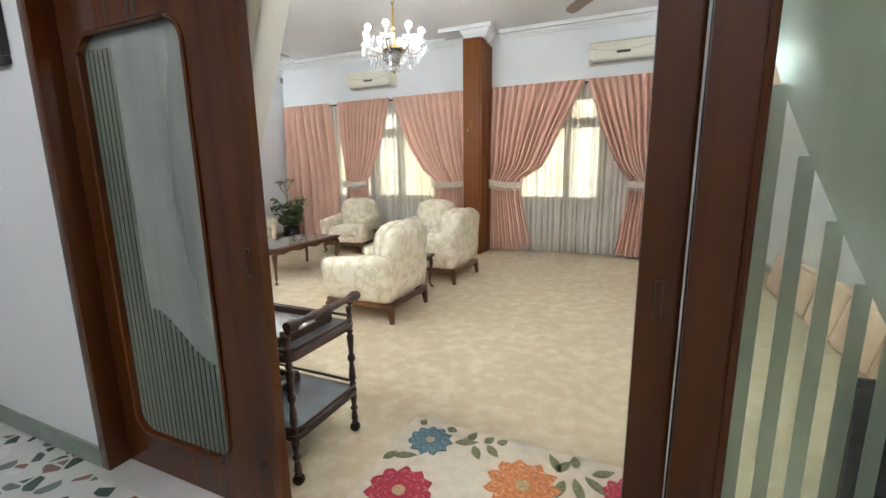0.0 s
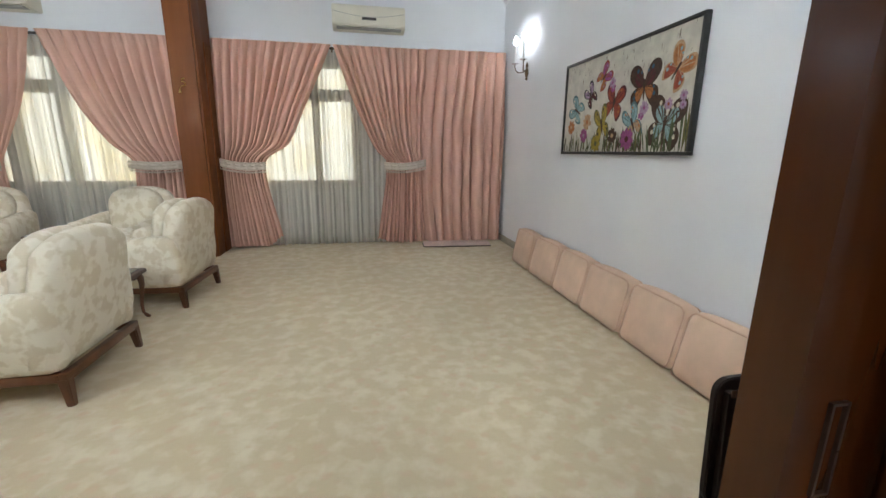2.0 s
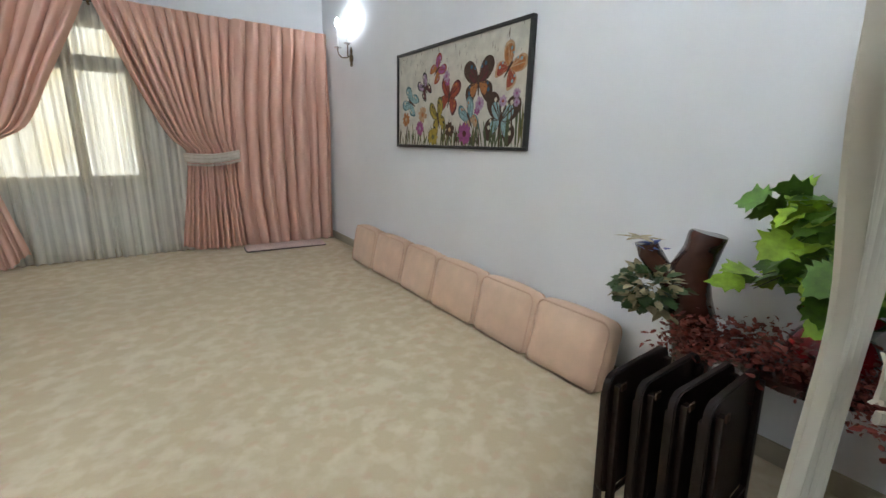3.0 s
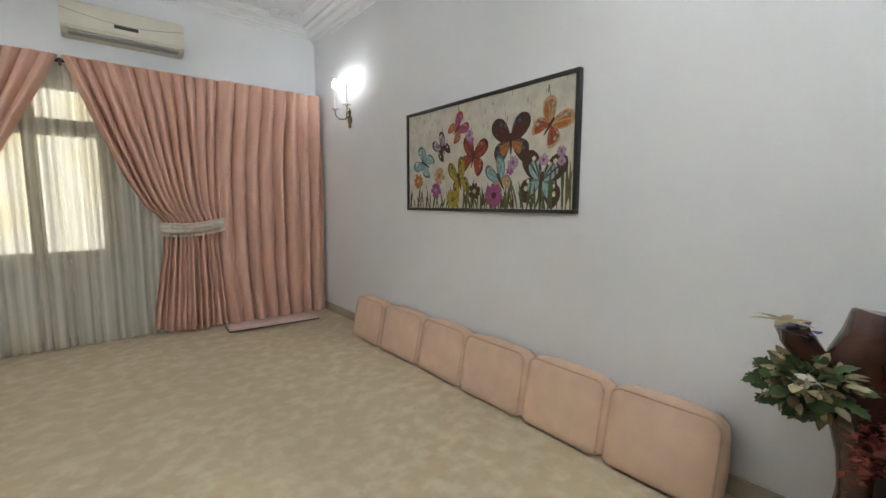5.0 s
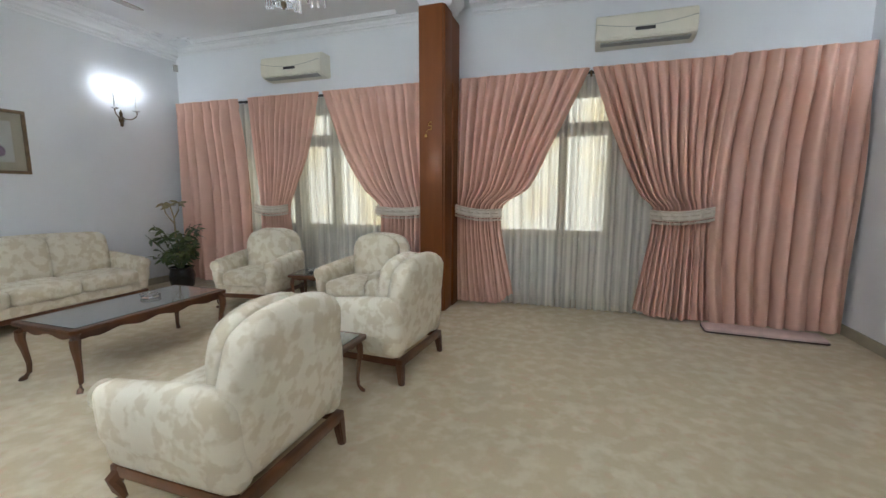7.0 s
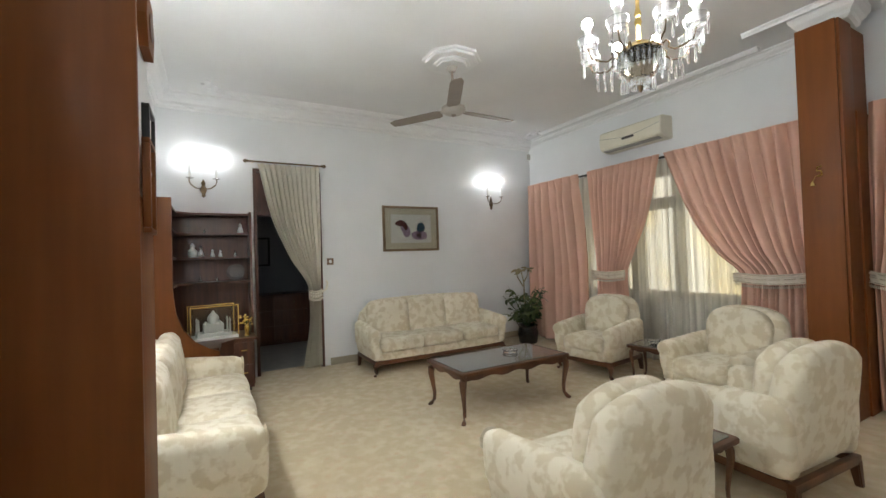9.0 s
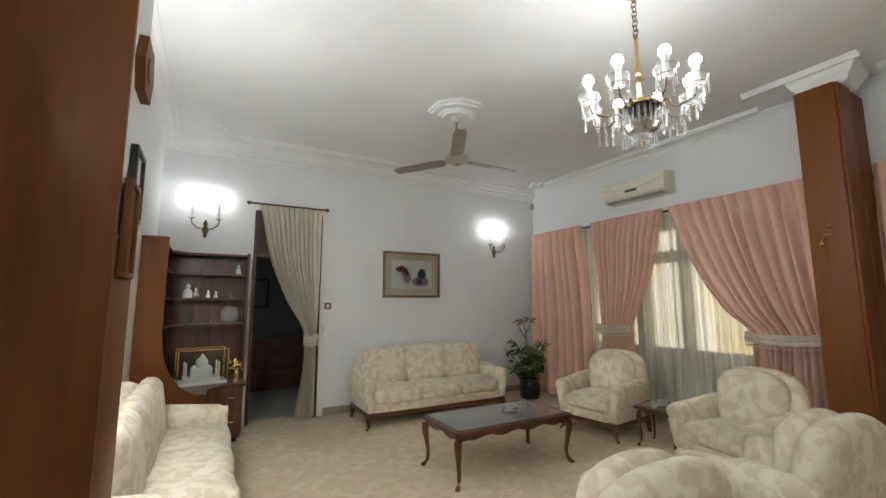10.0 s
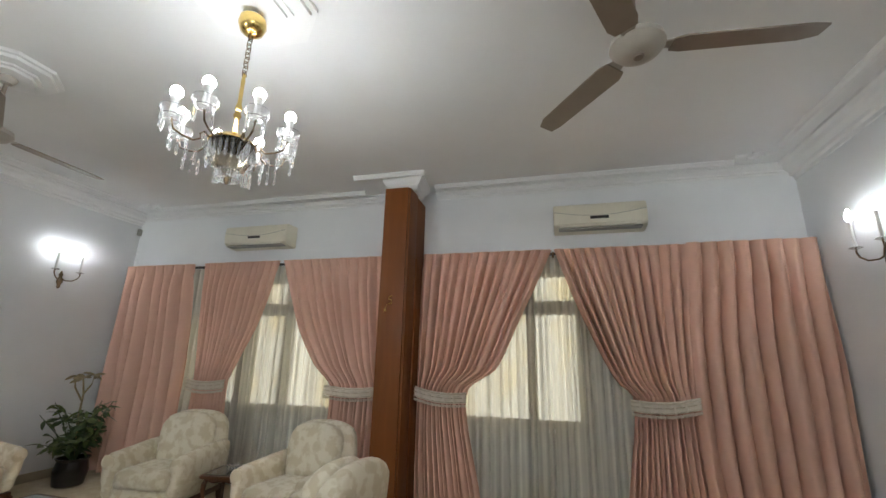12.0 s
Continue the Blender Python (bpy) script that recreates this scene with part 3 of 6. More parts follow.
structure("baseboard", base, BASE, "low beige-brown skirting", "skirting")

# hall outside the doors
structure("hall_floor", cbox(HX0, HX1, HY0, PART1, -0.12, -0.004), TERRAZZO, "terrazzo floor with dark marble chips", "floor")
structure("hall_threshold", cbox(-2.05, 1.62, PART0 - 0.06, PART1 - 0.01, -0.003, 0.012, bevel=0.004), MARBLE, "white marble door threshold", "threshold")
structure("hall_ceiling", cbox(HX0, HX1, HY0, PART0, 3.2, 3.3), CEILING, "plain white hall ceiling", "ceiling")
hw = B()
box(hw, HX0 - 0.2, HX0, HY0, PART0, 0, 3.3)
box(hw, HX1, HX1 + 0.2, HY0, PART0, 0, 3.3)
box(hw, HX0 - 0.2, HX1 + 0.2, HY0 - 0.2, HY0, 0, 3.3)
box(hw, X1, HX1 + 0.2, PART0, PART1, 0, 3.3)
structure("hall_wall", hw, WALL, "plain white hall walls", "wall")
structure("hall_baseboard", cbox(HX0, -2.055, PART0 - 0.015, PART0, 0, 0.10, bevel=0.003), HALLBASE, "grey-green hall skirting", "skirting")
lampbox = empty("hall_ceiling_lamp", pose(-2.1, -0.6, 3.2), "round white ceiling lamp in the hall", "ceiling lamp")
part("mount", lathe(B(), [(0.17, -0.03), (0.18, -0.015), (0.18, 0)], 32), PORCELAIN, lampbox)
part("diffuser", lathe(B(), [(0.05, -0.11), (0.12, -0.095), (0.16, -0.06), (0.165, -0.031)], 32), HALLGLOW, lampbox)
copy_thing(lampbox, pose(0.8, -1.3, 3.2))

# added fill tubes on the south wall, never in view
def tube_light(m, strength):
    t = empty("tube_light", m, "added white fill tube on the wall, out of view", "tube light", "tube lights")
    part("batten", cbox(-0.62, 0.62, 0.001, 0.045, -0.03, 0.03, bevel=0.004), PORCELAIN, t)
    part("tube", lathe(B(), [(0.013, -0.59), (0.013, 0.59)], 16, pose(0, 0.075, 0, 0, 90)), emit("fill tube lamp", (0.88, 0.95, 1.0), strength), t, "lit fill tube")
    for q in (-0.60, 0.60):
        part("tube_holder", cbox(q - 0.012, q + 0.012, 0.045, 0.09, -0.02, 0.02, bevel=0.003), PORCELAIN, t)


tube_light(pose(0.2, PART1, 2.80), FILL_TUBE)
tube_light(pose(-3.31, Y0, 2.12), SOFA_FILL_TUBE)

# room beyond the doorway in the west wall
ROOMX = -9.4
bw = B()
box(bw, ROOMX - 0.2, ROOMX, 1.0, 5.0, 0, 2.9)
box(bw, ROOMX, X0 - 0.2, 0.8, 1.0, 0, 2.9)
box(bw, ROOMX, X0 - 0.2, 5.0, 5.2, 0, 2.9)
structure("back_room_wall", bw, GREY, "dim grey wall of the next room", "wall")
structure("back_room_floor", cbox(ROOMX, X0 - 0.2, 1.0, 5.0, -0.12, -0.002), mat("grey tile", (0.36, 0.36, 0.33), 0.4, vary=0.15), "grey floor of the next room", "floor")
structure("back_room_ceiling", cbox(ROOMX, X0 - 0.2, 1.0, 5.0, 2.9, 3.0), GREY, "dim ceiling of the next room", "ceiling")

# windows
for name, (wx0, wx1), bars, thick in (("window_1", WIN1, (-4.42, -3.83), (0.2, 0.12)), ("window_2", WIN2, (-0.80,), (0.10,))):
    w = empty(name, pose(wx0, Y1 + 0.08, WZ[0]), "dark-framed window with iron bars behind net curtains", "window")
    w["kind"] = "structure"
    W, H = wx1 - wx0, WZ[1] - WZ[0]
    fr = B()
    for a, b, c, d in ((0, W, 0, 0.06), (0, W, H - 0.06, H), (0, 0.06, 0.06, H - 0.06), (W - 0.11, W, 0.06, H - 0.06), (0.06, W - 0.11, 1.14, 1.29)):
        box(fr, a, b, 0, 0.06, c, d)
    part("window_frame", fr, IRON, w)
    edges = [0.06]
    for x, t in zip(bars, thick):
        part("mullion", cbox(x - wx0 - t / 2, x - wx0 + t / 2, -0.004, 0.064, 0.06, H - 0.06), IRON, w)
        edges += [x - wx0 - t / 2, x - wx0 + t / 2]
    edges.append(W - 0.11)
    for a, b in zip(edges[::2], edges[1::2]):
        for z0, z1 in ((0.06, 1.14), (1.29, H - 0.06)):
            p = part("pane", cbox(a, b, 0.028, 0.034, z0, z1), PANE, w)
            p.visible_shadow = False
    part("window_sill", cbox(-0.03, W + 0.03, -0.10, 0.0, -0.04, 0.0, bevel=0.005), MARBLE, w)

structure("ground", cbox(-60, 60, Y1 + 0.22, 90, -0.4, -0.3), mat("garden soil and grass", (0.16, 0.17, 0.07), 0.9, scale=2, vary=0.4), "dry garden ground", "ground")
# daylight outside is put into a flat sheet as patchy emission
garden = bpy.data.materials.new("glowing garden sheet")
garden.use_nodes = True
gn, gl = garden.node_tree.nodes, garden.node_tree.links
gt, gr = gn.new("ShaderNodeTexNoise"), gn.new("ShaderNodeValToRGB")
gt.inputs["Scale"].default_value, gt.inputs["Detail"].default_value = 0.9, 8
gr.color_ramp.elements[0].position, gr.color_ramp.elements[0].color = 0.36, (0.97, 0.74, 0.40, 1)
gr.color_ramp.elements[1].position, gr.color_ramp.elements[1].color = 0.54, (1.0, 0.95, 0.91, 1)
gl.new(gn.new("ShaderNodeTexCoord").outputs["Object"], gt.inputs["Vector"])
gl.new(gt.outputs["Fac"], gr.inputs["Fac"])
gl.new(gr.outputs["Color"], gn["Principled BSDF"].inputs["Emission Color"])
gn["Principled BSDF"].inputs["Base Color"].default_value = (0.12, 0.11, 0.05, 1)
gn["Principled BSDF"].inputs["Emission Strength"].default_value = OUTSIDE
structure("backdrop", cbox(-16, 10, 11.0, 11.1, -0.3, 5.0), garden, "glowing yellow-green sheet in place of the sunlit garden", "backdrop")


# ---- sliding doors ----
def roundrect_hole_leaf(bm, w, h, t, hx0, hx1, hz0, hz1, r):
    """A door leaf in the xz plane with a round-cornered opening right through."""
    n = 6
    inner = [(x + (hx0 + hx1) / 2, z + (hz0 + hz1) / 2) for x, z in rounded(hx1 - hx0, hz1 - hz0, r, n)]
    cx, cz = (hx0 + hx1) / 2, (hz0 + hz1) / 2
    outer = []
    corners = ((w, h), (0, h), (0, 0), (w, 0))
    for q in range(4):
        for i in range(n + 1):
            outer.append(corners[q])
    loops = []
    for y in (0, t):
        loops.append(([bm.verts.new((x, y, z)) for x, z in inner], [bm.verts.new((x, y, z)) for x, z in corners]))
    m = len(inner)
    for k in (0, 1):
        inn, out = loops[k]
        for i in range(m):
            a, b = i // (n + 1), ((i + 1) % m) // (n + 1)
            if a == b:
                bm.faces.new((inn[i], inn[(i + 1) % m], out[a]))
            else:
                bm.faces.new((inn[i], inn[(i + 1) % m], out[b], out[a]))
    for i in range(m):
        bm.faces.new((loops[0][0][i], loops[0][0][(i + 1) % m], loops[1][0][(i + 1) % m], loops[1][0][i]))
    for i in range(4):
        bm.faces.new((loops[0][1][i], loops[0][1][(i + 1) % 4], loops[1][1][(i + 1) % 4], loops[1][1][i]))
    return bm


def door_leaf(name, x0, y0, w, label, pull_left, swirl):
    leaf = empty(name, pose(x0, y0, 0.015), label, "sliding door")
    leaf["kind"] = "structure"
    h, t, st = 2.08, 0.055 if name == "door_2" else 0.042, {"door_1": 0.16, "door_2": 0.13, "door_3": 0.10}[name]
    g = (st, w - st - (0.1 if name == "door_1" else 0), 0.19, 1.86)
    part("leaf", roundrect_hole_leaf(B(), w, h, t, *g, 0.09), DOORWOOD, leaf, smooth=True, angle=30)
    bead = B()
    ring = [(x + (g[0] + g[1]) / 2, z + (g[2] + g[3]) / 2) for x, z in rounded(g[1] - g[0] + 0.01, g[3] - g[2] + 0.01, 0.09, 8)]
    tube(bead, [(x, -0.003, z) for x, z in ring + ring[:2]], 0.009, 6)
    part("glazing_bead", bead, DOORWOOD, leaf)
    p = part("pane", cbox(g[0] - 0.01, g[1] + 0.01, 0.019, 0.024, g[2] - 0.01, g[3] + 0.01), DOORGLASS, leaf, "clear glass with an etched design")
    p.visible_shadow = False
    gw = g[1] - g[0]
    n = 20 if swirl < 0 else 16
    step = gw / n

    def edge(u):
        """Height of the curved line above which the whole pane is etched."""
        if swirl > 0:
            return g[2] + max(0.12, 1.36 - 1.75 * u ** 0.9)
        return g[2] + (1.62 if u < 0.30 else 0.50 + 0.10 * math.sin(5 * u))

    if swirl:
        for i in range(n):
            x = g[0] + step * (i + 0.1)
            f = part("etched_stripe", cbox(x, x + step * (0.70 if swirl < 0 else 0.5), 0.0165, 0.0188, g[2], edge((i + 0.4) / n)), FROST, leaf, "frosted etched stripe", smooth=False)
            f.visible_shadow = False
        sw = B()
        pts = [(g[0] + gw * i / 40, edge(i / 40)) for i in range(41)]
        lo = [sw.verts.new((x, 0.0172, z)) for x, z in pts]
        hi = [sw.verts.new((x, 0.0172, g[3])) for x, z in pts]
        for i in range(40):
            sw.faces.new((lo[i], lo[i + 1], hi[i + 1], hi[i]))
        s = part("etched_field", sw, FROST, leaf, "frosted field with a curved lower edge", smooth=False)
        s.visible_shadow = False
    if name == "door_3":
        return leaf
    px = 0.035 if pull_left else w - 0.06
    pull = B()
    for a, b, c, d in ((0.0, 0.020, 0.985, 0.988), (0.0, 0.020, 1.080, 1.083), (0.0, 0.003, 0.988, 1.080), (0.017, 0.020, 0.988, 1.080)):
        box(pull, px + a, px + b, -0.004, 0.002, c, d)
    part("recessed_pull", pull, STEEL, leaf, "recessed metal finger pull")
    return leaf


d1 = door_leaf("door_1", -2.03, 1.15, 1.01, "polished dark wood sliding door with etched glass", False, -1)
d2 = door_leaf("door_2", 0.151, 1.176, 1.10, "polished dark wood sliding door standing open", True, 0)
d3 = door_leaf("door_3", 0.245, 1.118, 1.10, "second polished wood sliding door stacked before it", True, 1)
# thin white wedge stands in for the bright slit between the leaves
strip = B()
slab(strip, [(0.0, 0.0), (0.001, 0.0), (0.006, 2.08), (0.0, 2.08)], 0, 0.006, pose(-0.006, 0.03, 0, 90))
part("draught_strip", strip, PORCELAIN, d3, "narrow white strip in place of light in the door slit")
fr = empty("door_frame", pose(0, 0, 0), "polished dark wood frame of the sliding doors", "door frame")
fr["kind"] = "structure"
part("post", cbox(-2.05, -1.99, PART0 - 0.02, PART1 + 0.02, 0, 2.18, bevel=0.006), DOORWOOD, fr)
part("post", cbox(1.56, 1.62, PART0 - 0.02, PART1 + 0.02, 0, 2.18, bevel=0.006), DOORWOOD, fr)
part("head", cbox(-1.99, 1.56, PART0 - 0.02, PART1 + 0.02, 2.10, 2.18, bevel=0.006), DOORWOOD, fr)
part("infill", cbox(1.35, 1.56, 1.10, 1.2, 0.013, 2.10, bevel=0.004), DOORWOOD, fr)


# ---- curtains ----
def tieback(name, parent, xa, xb, z, y, mat_=LACE, axis="y", slope=0.0):
    n, bm = 40, B()
    rows = []
    for dz, bulge in ((0.06, 0.0), (0.04, 0.010), (0.0, 0.014), (-0.035, 0.010), (-0.045, 0.004)):
        row = []
        for i in range(n + 1):
            u = i / n
            x = xa + (xb - xa) * u
            sag = 0.03 * math.sin(math.pi * u) - slope * (u - 0.5)
            o = -0.075 - bulge - 0.03 * math.sin(math.pi * u) + 0.007 * math.sin(38 * u) + 0.004 * math.sin(71 * u + 40 * dz)
            row.append(bm.verts.new((x, y + o, z + dz - sag) if axis == "y" else (y - o, x, z + dz - sag)))
        rows.append(row)
    for a, b in zip(rows, rows[1:]):
        for i in range(n):
            bm.faces.new((a[i], a[i + 1], b[i + 1], b[i]))
    t = part(name, bm, mat_, parent, "cream lace tieback")
    fr_ = B()
    for i in range(n):
        u = (i + 0.5) / n
        x = xa + (xb - xa) * u
        sag = 0.03 * math.sin(math.pi * u) - slope * (u - 0.5)
        o = -0.092 - 0.03 * math.sin(math.pi * u)
        p = (x, y + o, z - 0.055 - sag) if axis == "y" else (y - o, x, z - 0.055 - sag)
        soft(fr_, (p[0], p[1], p[2] - 0.012), (0.013, 0.013, 0.03), 0.006, n=2)
    part("fringe", fr_, LACE, t, "bobble fringe")
    piping = B()
    for dz in (0.042, 0.005, -0.035):
        run = []
        for i in range(25):
            u = i / 24
            o = 0.093 + 0.03 * math.sin(math.pi * u) + 0.006 * math.sin(38 * u)
            zz = z + dz - 0.03 * math.sin(math.pi * u) + slope * (u - 0.5)
            run.append((xa + (xb - xa) * u, y - o, zz) if axis == "y" else (y + o, xa + (xb - xa) * u, zz))
        tube(piping, run, 0.006, 5)
    part("piping", piping, MATBOARD, t)
    return t


CY, CT, CB = 6.905, 2.645, 0.035
TIE = 1.13
TV = (CT - TIE) / (CT - CB)


def pink(label, left, right, folds, seed, tie=None, depth=0.062, y=CY, hem=(0, 0), loose=0.5, slope=0.0):
    c = empty("curtain", pose(0, 0, 0), label, "curtain", "pink window curtains")
    part("panel", drape(B(), left, right, CT, CB, folds, depth, seed, folds * 18, base=y, hem=hem, loose=loose), SILKPINK, c)
    if tie:
        tieback("tieback", c, tie[0], tie[1], TIE, y, slope=slope)
    return c


pink("salmon pink pleated curtain tied back beside the column", [(0, -1.985), (TV, -2.0), (1, -1.99)], [(0, -0.55), (0.30, -0.92), (0.48, -1.16), (TV - 0.02, -1.45), (TV + 0.03, -1.47), (0.8, -1.40), (1, -1.30)], 13, 3, (-2.02, -1.44), hem=(0, 0.13), slope=-0.05)
pink("salmon pink pleated curtain tied back at its outer edge", [(0, -0.52), (0.30, -0.25), (0.51, 0.0), (TV - 0.02, 0.13), (TV + 0.03, 0.13), (0.8, 0.07), (1, -0.01)], [(0, 0.80), (TV, 0.66), (1, 0.74)], 13, 4, (0.10, 0.68), hem=(0.06, 0), slope=0.04)
pink("salmon pink curtain panel hanging loose by the side wall", [(0, 0.74), (0.4, 0.66), (0.75, 0.66), (1, 0.72)], [(0, 1.82), (1, 1.80)], 8, 5, None, depth=0.07, y=CY - 0.05, loose=0.3)
pink("salmon pink curtain panel hanging loose in the corner", [(0, -6.40), (1, -6.34)], [(0, -5.24), (0.3, -5.14), (0.6, -5.10), (1, -5.12)], 7, 6, None, depth=0.075, loose=0.4)
pink("salmon pink pleated curtain tied back beside a net curtain", [(0, -5.06), (0.3, -4.99), (TV, -4.93), (1, -5.02)], [(0, -3.90), (0.3, -4.10), (0.48, -4.30), (TV, -4.40), (1, -4.32)], 12, 7, (-4.95, -4.38))
pink("salmon pink pleated curtain tied back against the column", [(0, -3.86), (0.3, -3.55), (0.48, -3.26), (TV, -3.02), (1, -3.1)], [(0, -2.31), (1, -2.33)], 12, 8, (-3.05, -2.32), hem=(0.05, 0), slope=0.02)
for x0, x1, folds, seed in ((-5.6, -2.34, 36, 11), (-1.96, 1.0, 32, 12)):
    c = empty("net_curtain", pose(0, 0, 0), "thin cream net curtain hanging before the window", "net curtain")
    p = part("panel", drape(B(), [(0, x0), (1, x0)], [(0, x1), (1, x1)], 2.60, 0.02, folds, 0.032, seed, folds * 12, 24, base=7.03, crease=0.25, deepest=0.035, loose=0.4), SHEER, c)
for x0, x1 in ((-6.42, -2.33), (-1.97, 1.84)):
    r = empty("curtain_rail", pose(0, 0, 0), "slim dark curtain rail on the wall", "curtain rail")
    part("track", cbox(x0, x1, 6.985, 7.005, 2.60, 2.63, bevel=0.003), ACDARK, r)
    for i in range(5):
        x = x0 + (x1 - x0) * (i + 0.5) / 5
        part("bracket", cbox(x - 0.01, x + 0.01, 7.005, Y1 - 0.001, 2.605, 2.625), ACDARK, r)
for x in (-0.535,):
    part("hook", tube(B(), [(x, 6.93, 2.62), (x, 6.925, 2.58), (x, 6.935, 2.56)], 0.012, 6), BRONZE, r)

# door curtains of the sliding doors
for lab, left, right, tz, tie in (("cream curtain swept back by the sliding doors", [(0, -2.0), (0.65, -1.95), (1, -1.98)], [(0, -0.88), (0.3, -1.14), (0.47, -1.31), (0.65, -1.50), (1, -1.52)], 0.92, (-1.96, -1.50)),
                                  ("cream curtain tied with a lace band by the doors", [(0, 0.36), (0.42, 0.52), (0.64, 0.80), (0.7, 0.80), (1, 0.76)], [(0, 1.4), (0.64, 1.10), (1, 1.16)], 0.92, (0.79, 1.11))):
    c = empty("door_curtain", pose(0, 0, 0), lab, "curtain")
    part("panel", drape(B(), left, right, 2.5, 0.06, 9, 0.035, 21 + int(10 * tz), 130, base=1.42), CREAMCLOTH, c)
    tieback("tieback", c, tie[0], tie[1], tz, 1.42)
rod = empty("door_curtain_rod", pose(0, 0, 0), "brass rod above the sliding doors", "curtain rod")
part("rod", tube(B(), [(-2.05, 1.40, 2.52), (1.5, 1.40, 2.52)], 0.012, 10), BRASS, rod)
for x in (-1.9, 0.0, 1.4):
    part("bracket", tube(B(), [(x, PART1, 2.52), (x, 1.40, 2.52)], 0.008, 8), BRASS, rod)

# doorway in the west wall
dw = empty("doorway_frame", pose(0, 0, 0), "dark wood frame and transom of the doorway", "door frame")
dw["kind"] = "structure"
for y0, y1, z0, z1 in ((2.45, 2.49, 0, 2.66), (3.26, 3.30, 0, 2.66), (2.49, 3.26, 2.06, 2.10), (2.49, 3.26, 2.62, 2.66)):
    part("frame_bar", cbox(X0 - 0.20, X0 + 0.02, y0, y1, z0, z1, bevel=0.004), CABWOOD, dw)
part("transom_panel", cbox(X0 - 0.12, X0 - 0.08, 2.49, 3.26, 2.10, 2.62), CABWOOD, dw)
c = empty("doorway_curtain", pose(0, 0, 0), "cream curtain gathered to one side of the doorway", "curtain")
part("panel", drape(B(), [(0, 2.50), (0.25, 2.64), (0.45, 2.86), (0.63, 3.10), (0.72, 3.10), (1, 3.00)], [(0, 3.27), (0.63, 3.25), (1, 3.24)], 2.71, 0.05, 12, 0.042, 31, 200, flat_axis="x", base=X0 + 0.10), CREAMCLOTH, c)
tieback("tieback", c, 3.08, 3.26, 1.02, X0 + 0.06, CREAMCLOTH, "x")
part("tie_loop", tube(B(), [(X0 + 0.13, 3.24, 1.02), (X0 + 0.08, 3.33, 1.06), (X0 + 0.03, 3.36, 1.14), (X0 + 0.02, 3.34, 1.17)], 0.012, 6), CREAMCLOTH, c)
rod = empty("curtain_rod", pose(0, 0, 0), "brass curtain rod with finials above the doorway", "curtain rod")
part("rod", tube(B(), [(X0 + 0.10, 2.40, 2.73), (X0 + 0.10, 3.30, 2.73)], 0.011, 10), BRONZE, rod)
for y, s in ((2.40, -1), (3.30, 1)):
    part("finial", lathe(B(), [(0.008, 0), (0.02, 0.01), (0.014, 0.02), (0.026, 0.035), (0.022, 0.05), (0.006, 0.065)], 12, pose(X0 + 0.10, y, 2.73, -90 * s)), BRONZE, rod)
    part("bracket", tube(B(), [(X0, y - s * 0.05, 2.73), (X0 + 0.10, y - s * 0.05, 2.73)], 0.008, 8), BRASS, rod)
# chest in the back room
ch = empty("chest_of_drawers", pose(-8.75, 2.9, 0), "dark wooden chest of drawers in the dim room", "chest of drawers")
part("body", cbox(-0.25, 0.25, -0.7, 0.7, 0.06, 0.88, bevel=0.006), CABWOOD, ch)
part("plinth", cbox(-0.22, 0.22, -0.66, 0.66, 0, 0.06), CABWOOD, ch)
for j in range(3):
    for i in range(2):
        d = part("drawer", cbox(0.25, 0.27, -0.68 + 0.69 * i, -0.02 + 0.69 * i, 0.09 + 0.26 * j, 0.33 + 0.26 * j, bevel=0.004), CABWOOD, ch)
        part("knob", lathe(B(), [(0.008, 0), (0.016, 0.012), (0.012, 0.022)], 10, pose(0.27, -0.35 + 0.69 * i, 0.21 + 0.26 * j, 0, 90)), BRONZE, d)
pf = empty("wall_picture", pose(ROOMX + 0.004, 2.75, 1.65), "dark framed picture on the dim wall", "picture")
part("frame", cbox(0, 0.02, -0.22, 0.22, -0.28, 0.28, bevel=0.005), BLACKFRAME, pf)
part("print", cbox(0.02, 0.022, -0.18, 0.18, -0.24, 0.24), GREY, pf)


# ---- seats ----
def cabriole(bm, sx, sy, h=0.15, out=0.035):
    """A short curved leg bowing out at the knee, with a small foot."""
    pts = [(0, 0, h), (sx * out * 0.9, sy * out * 0.5, h * 0.8), (sx * out * 0.7, sy * out * 0.4, h * 0.5), (sx * out * 0.35, sy * 0.1 * out, h * 0.2), (sx * out * 1.1, sy * out * 0.5, 0.012), (sx * out * 1.2, sy * out * 0.6, 0)]
    return tube(bm, pts, [0.04, 0.036, 0.026, 0.018, 0.021, 0.017], 8)


